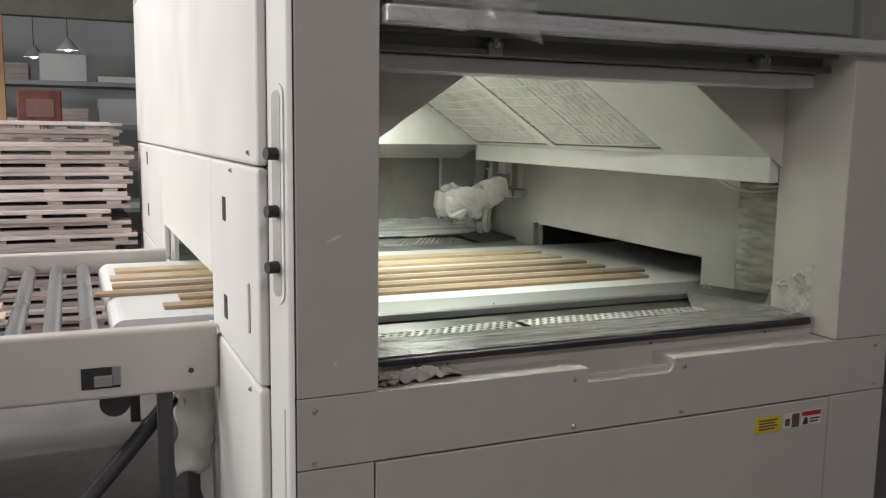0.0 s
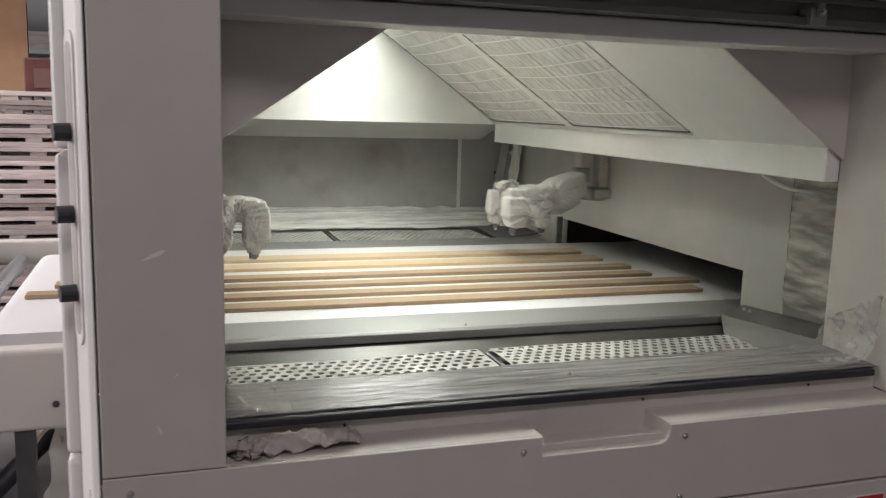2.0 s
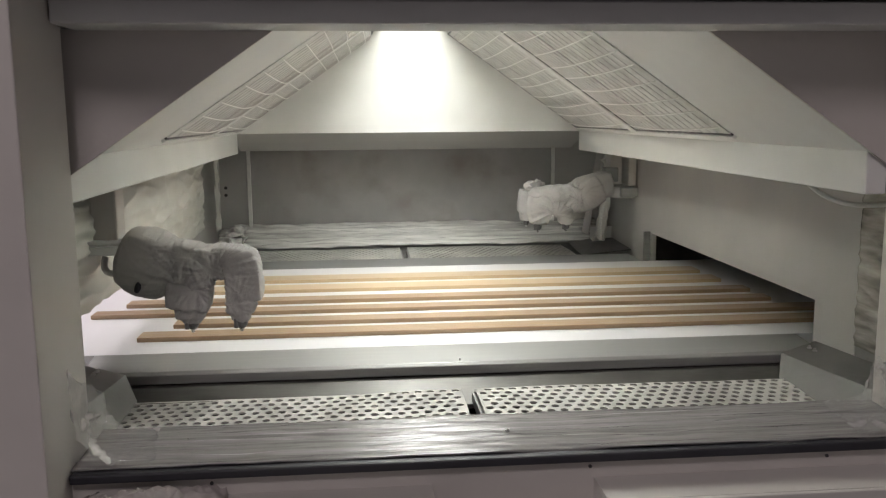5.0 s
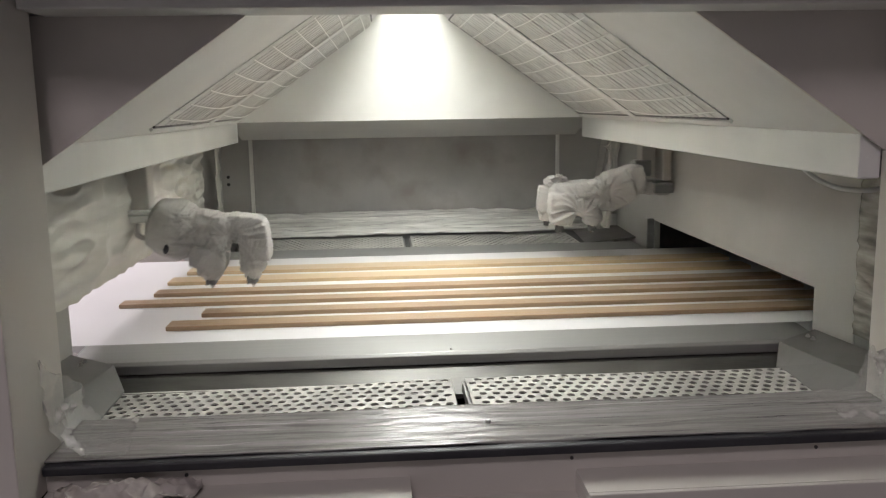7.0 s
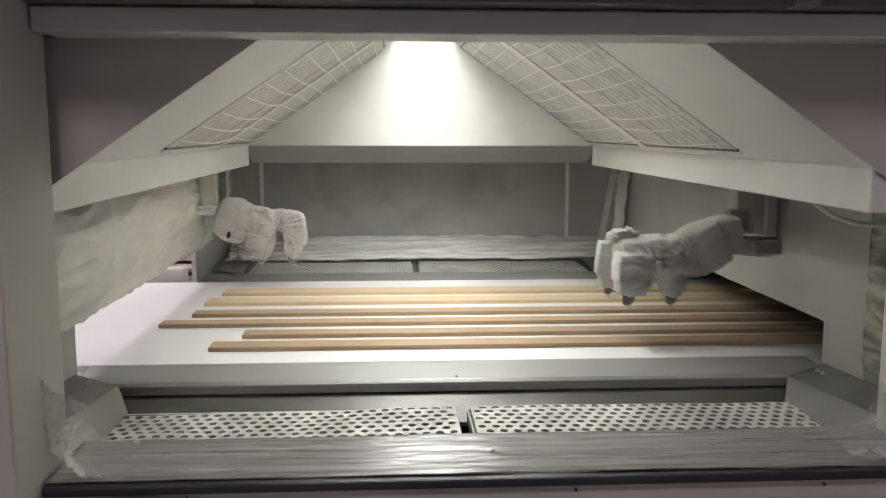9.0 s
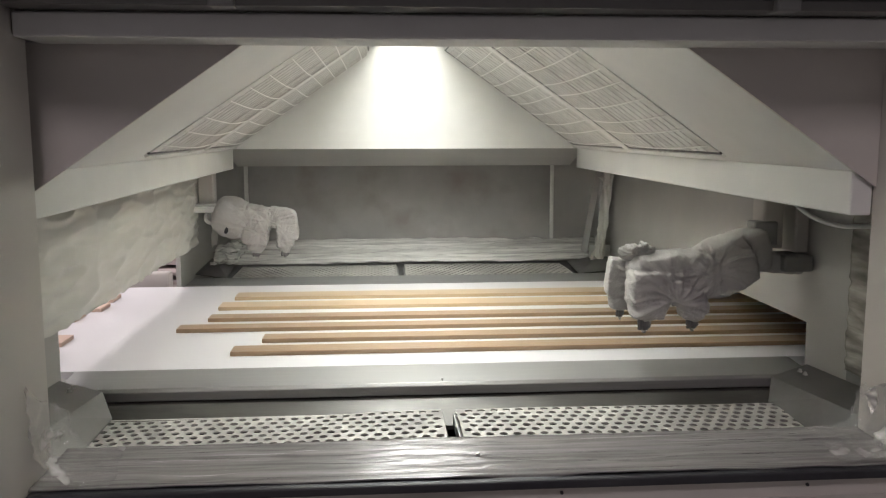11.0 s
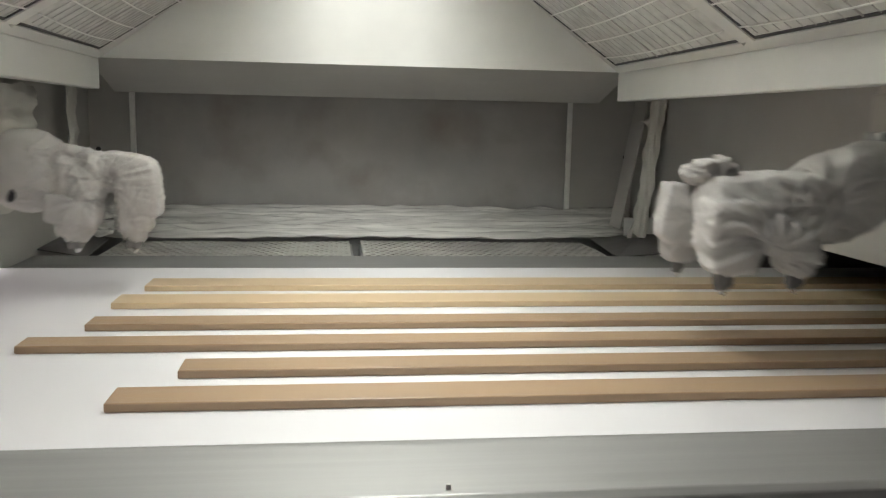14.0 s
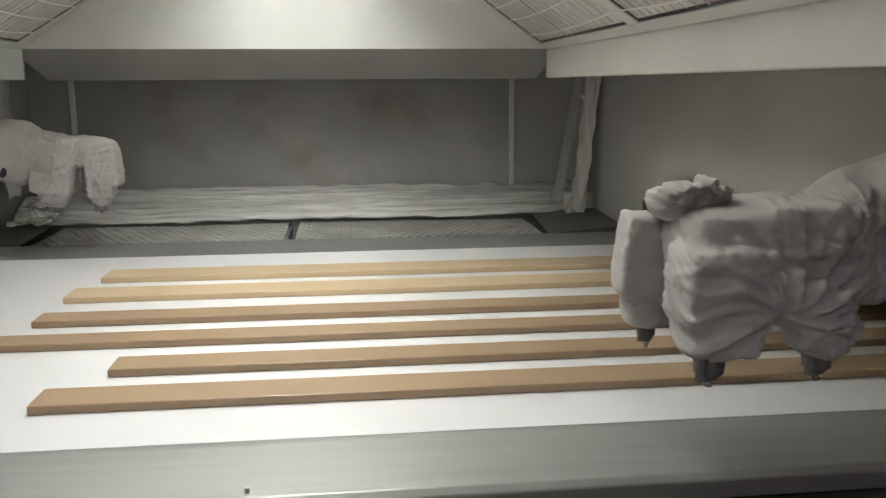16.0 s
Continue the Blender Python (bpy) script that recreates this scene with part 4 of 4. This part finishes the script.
def hoses():
    h = cable("air_hose", [(-0.78, 1.05, 0.55), (-0.84, 1.0, 0.50), (-1.05, 0.85, 0.32), (-1.35, 0.6, 0.10), (-1.75, 0.3, 0.036), (-2.6, 0.0, 0.036)], 0.028, BLACK)
    tagged(h, "thick dark hose trailing down to the floor", "hose")
    w = cable("wire", [(-0.70, 0.95, 0.60), (-0.78, 0.90, 0.66), (-0.86, 0.86, 0.5), (-0.82, 0.84, 0.3), (-0.9, 0.8, 0.02), (-1.1, 0.72, 0.014), (-1.25, 0.6, 0.014)], 0.007, RAWWOOD)
    tagged(w, "thin pale cable looping to the floor", "cable")
    w = cable("wire", [(-1.35, 0.85, 0.014), (-1.45, 0.7, 0.014), (-1.30, 0.55, 0.014), (-1.15, 0.62, 0.014), (-1.2, 0.8, 0.014), (-1.4, 0.9, 0.014)], 0.006, DARK)
    tagged(w, "thin dark cable coiled on the floor", "cable")
    F = thing("foot_stand", "dark steel foot under the infeed end", "stand")
    part("post", boxes((-0.74, -0.70, 0.95, 1.0, 0.0, 0.64), bevel=0.004), DARK, F)
    part("clamp", tube(bmesh.new(), (-0.98, 0.9, 0.60), (-0.98, 1.05, 0.60), 0.05, seg=18), DARK, F)
    part("sheet", sheet((-0.80, 0.93, 0.30), (0.14, 0.03, 0), (0.03, 0, 0.33), 14, 20, 0.02, 8, 51, ragged=0.03), DRAPE, F, "loose milky film", True)


def dark_floor_sheet():
    # thin sheet added to make the floor darker along the conveyor
    bm = boxes((-4.2, -0.66, -0.6, 2.15, 0.0, 0.008), bevel=0.003)
    tagged(part("dark_floor_sheet", bm, DARK), "thin dark sheet added over the floor along the conveyor", "mat")


def pallet_proto():
    P = thing("pallet", "weathered wooden pallet in a tall stack", "pallet", "stacked pallets")
    for k in range(5):
        y = -0.5 + 0.22 * k
        part("deck_board", boxes((-0.85, 0.85, y, y + 0.14, 0.054, 0.081), bevel=0.002), PALLET, P)
    for k in range(3):
        y = -0.5 + 0.44 * k
        part("base_board", boxes((-0.85, 0.85, y, y + 0.12, 0.0, 0.029), bevel=0.002), PALLET, P)
        for x in (-0.80, -0.42, -0.04, 0.34, 0.70):
            part("block", boxes((x, x + 0.09, y + 0.01, y + 0.11, 0.029, 0.054)), PALLET, P)
    return P


def pallets():
    P = pallet_proto()
    rnd = random.Random(7)
    first = True
    for cx, cy, n, z0 in ((-1.60, 4.55, 19, 0.0), (-3.45, 4.9, 14, 0.0), (-1.60, 6.1, 19, 0.0)):
        z = z0
        for k in range(n):
            m = pose(cx + rnd.uniform(-0.10, 0.10), cy + rnd.uniform(-0.05, 0.05), z, 0, 0, rnd.uniform(-2, 2))
            if first:
                P.matrix_basis, first = m, False
            else:
                copy_thing(P, m)
            z += 0.082


def far_things():
    b = part("cardboard_sheet", boxes((-1.96, -1.64, 7.5, 7.56, 0, 2.6), bevel=0.004), CARD)
    tagged(b, "tall brown cardboard panel leaning upright", "cardboard")
    c = thing("wooden_chest", "red-brown lacquered box with a dark panel", "box", loc=(-1.30, 6.1, 1.558))
    part("body", boxes((-0.17, 0.17, -0.2, 0.2, 0, 0.27), bevel=0.01), REDWOOD, c)
    part("front_panel", boxes((-0.10, 0.11, -0.208, -0.2, 0.04, 0.19)), BROWN, c)
    s = thing("storage_shelf", "grey shelf loaded with pale boards", "shelf", loc=(-3.3, 9.4, 0))
    for z in (0.5, 1.0, 1.5, 2.0):
        part("shelf_board", boxes((-2.5, 3.2, -0.4, 0.4, z, z + 0.05)), GREENGREY, s)
        for k in range(9):
            x = -2.4 + 0.62 * k
            part("stacked_board", boxes((x, x + 0.5, -0.38, 0.3, z + 0.052, z + 0.12 + 0.12 * ((k * 7 + int(z * 2)) % 3)), bevel=0.003), (WHITE, PALLET, HALLWALL)[(k + int(z * 2)) % 3], s)
    for x in (-2.5, 0.3, 3.15):
        part("upright", boxes((x, x + 0.06, -0.42, 0.42, 0, 2.5)), GREENGREY, s)
    for x, y, z in ((-1.05, 9.6, 2.45), (-1.45, 10.3, 2.40), (0.2, 9.0, 2.8)):
        p = thing("pendant_lamp", "pale cone pendant lamp hanging from the roof", "lamp", "pendant lamps", loc=(x, y, z))
        part("shade", tube(bmesh.new(), (0, 0, 0), (0, 0, 0.14), 0.13, 0.03, 20, caps=False), HALLWALL, p)
        part("cord", tube(bmesh.new(), (0, 0, 0.14), (0, 0, 6 - z), 0.006, seg=6), DARK, p)
        bm = bmesh.new()
        bmesh.ops.create_uvsphere(bm, u_segments=12, v_segments=8, radius=0.05, matrix=Matrix.Translation((0, 0, 0.03)))
        part("bulb", bm, BAYGLOW, p, smooth=True)
    for x, y in ((-2.6, 3.2), (-0.3, -3.8)):
        p = thing("high_bay_lamp", "square ceiling lamp over the work floor", "lamp", "high bay lamps", loc=(x, y, 4.62))
        part("housing", boxes((-0.62, 0.62, -0.62, 0.62, 0.02, 0.12), bevel=0.01), HALLWALL, p)
        part("rod", tube(bmesh.new(), (0, 0, 0.12), (0, 0, 1.38), 0.012, seg=8), DARK, p)
    w = thing("window_1", "wide factory window band letting in daylight", "window", kind="structure")
    part("frame", boxes((-9.1, -9.0, -2, 6, 1.5, 1.56), (-9.1, -9.0, -2, 6, 4.34, 4.4), *[(-9.1, -9.0, y, y + 0.06, 1.56, 4.34) for y in (-2, 0, 2, 4, 5.94)]), ALU, w)


hall()
spray_machine()
rag()
conveyor()
boards()
ARM_R, ARM_L = right_arm(), left_arm()
roller_conveyor()
hoses()
dark_floor_sheet()
pallets()
far_things()


# ---- what moves ----
def motions():
    times = [0.5 * k for k in range(33)]
    for ob, x0, y0 in moving:
        walk(ob, [(t, pose(x0 + SPEED * t, y0, 0.8485)) for t in times])
    steps = [round(0.1 * k, 2) for k in range(161)]
    w = 2 * math.pi / 2.445
    walk(ARM_R, [(t, pose(1.30, 1.77 + 0.86 * math.cos(w * (t - 0.085)), 1.10)) for t in steps])
    walk(ARM_L, [(t, pose(-0.34, 1.76 - 0.85 * math.cos(w * (t - 0.085)), 1.10)) for t in steps])


motions()
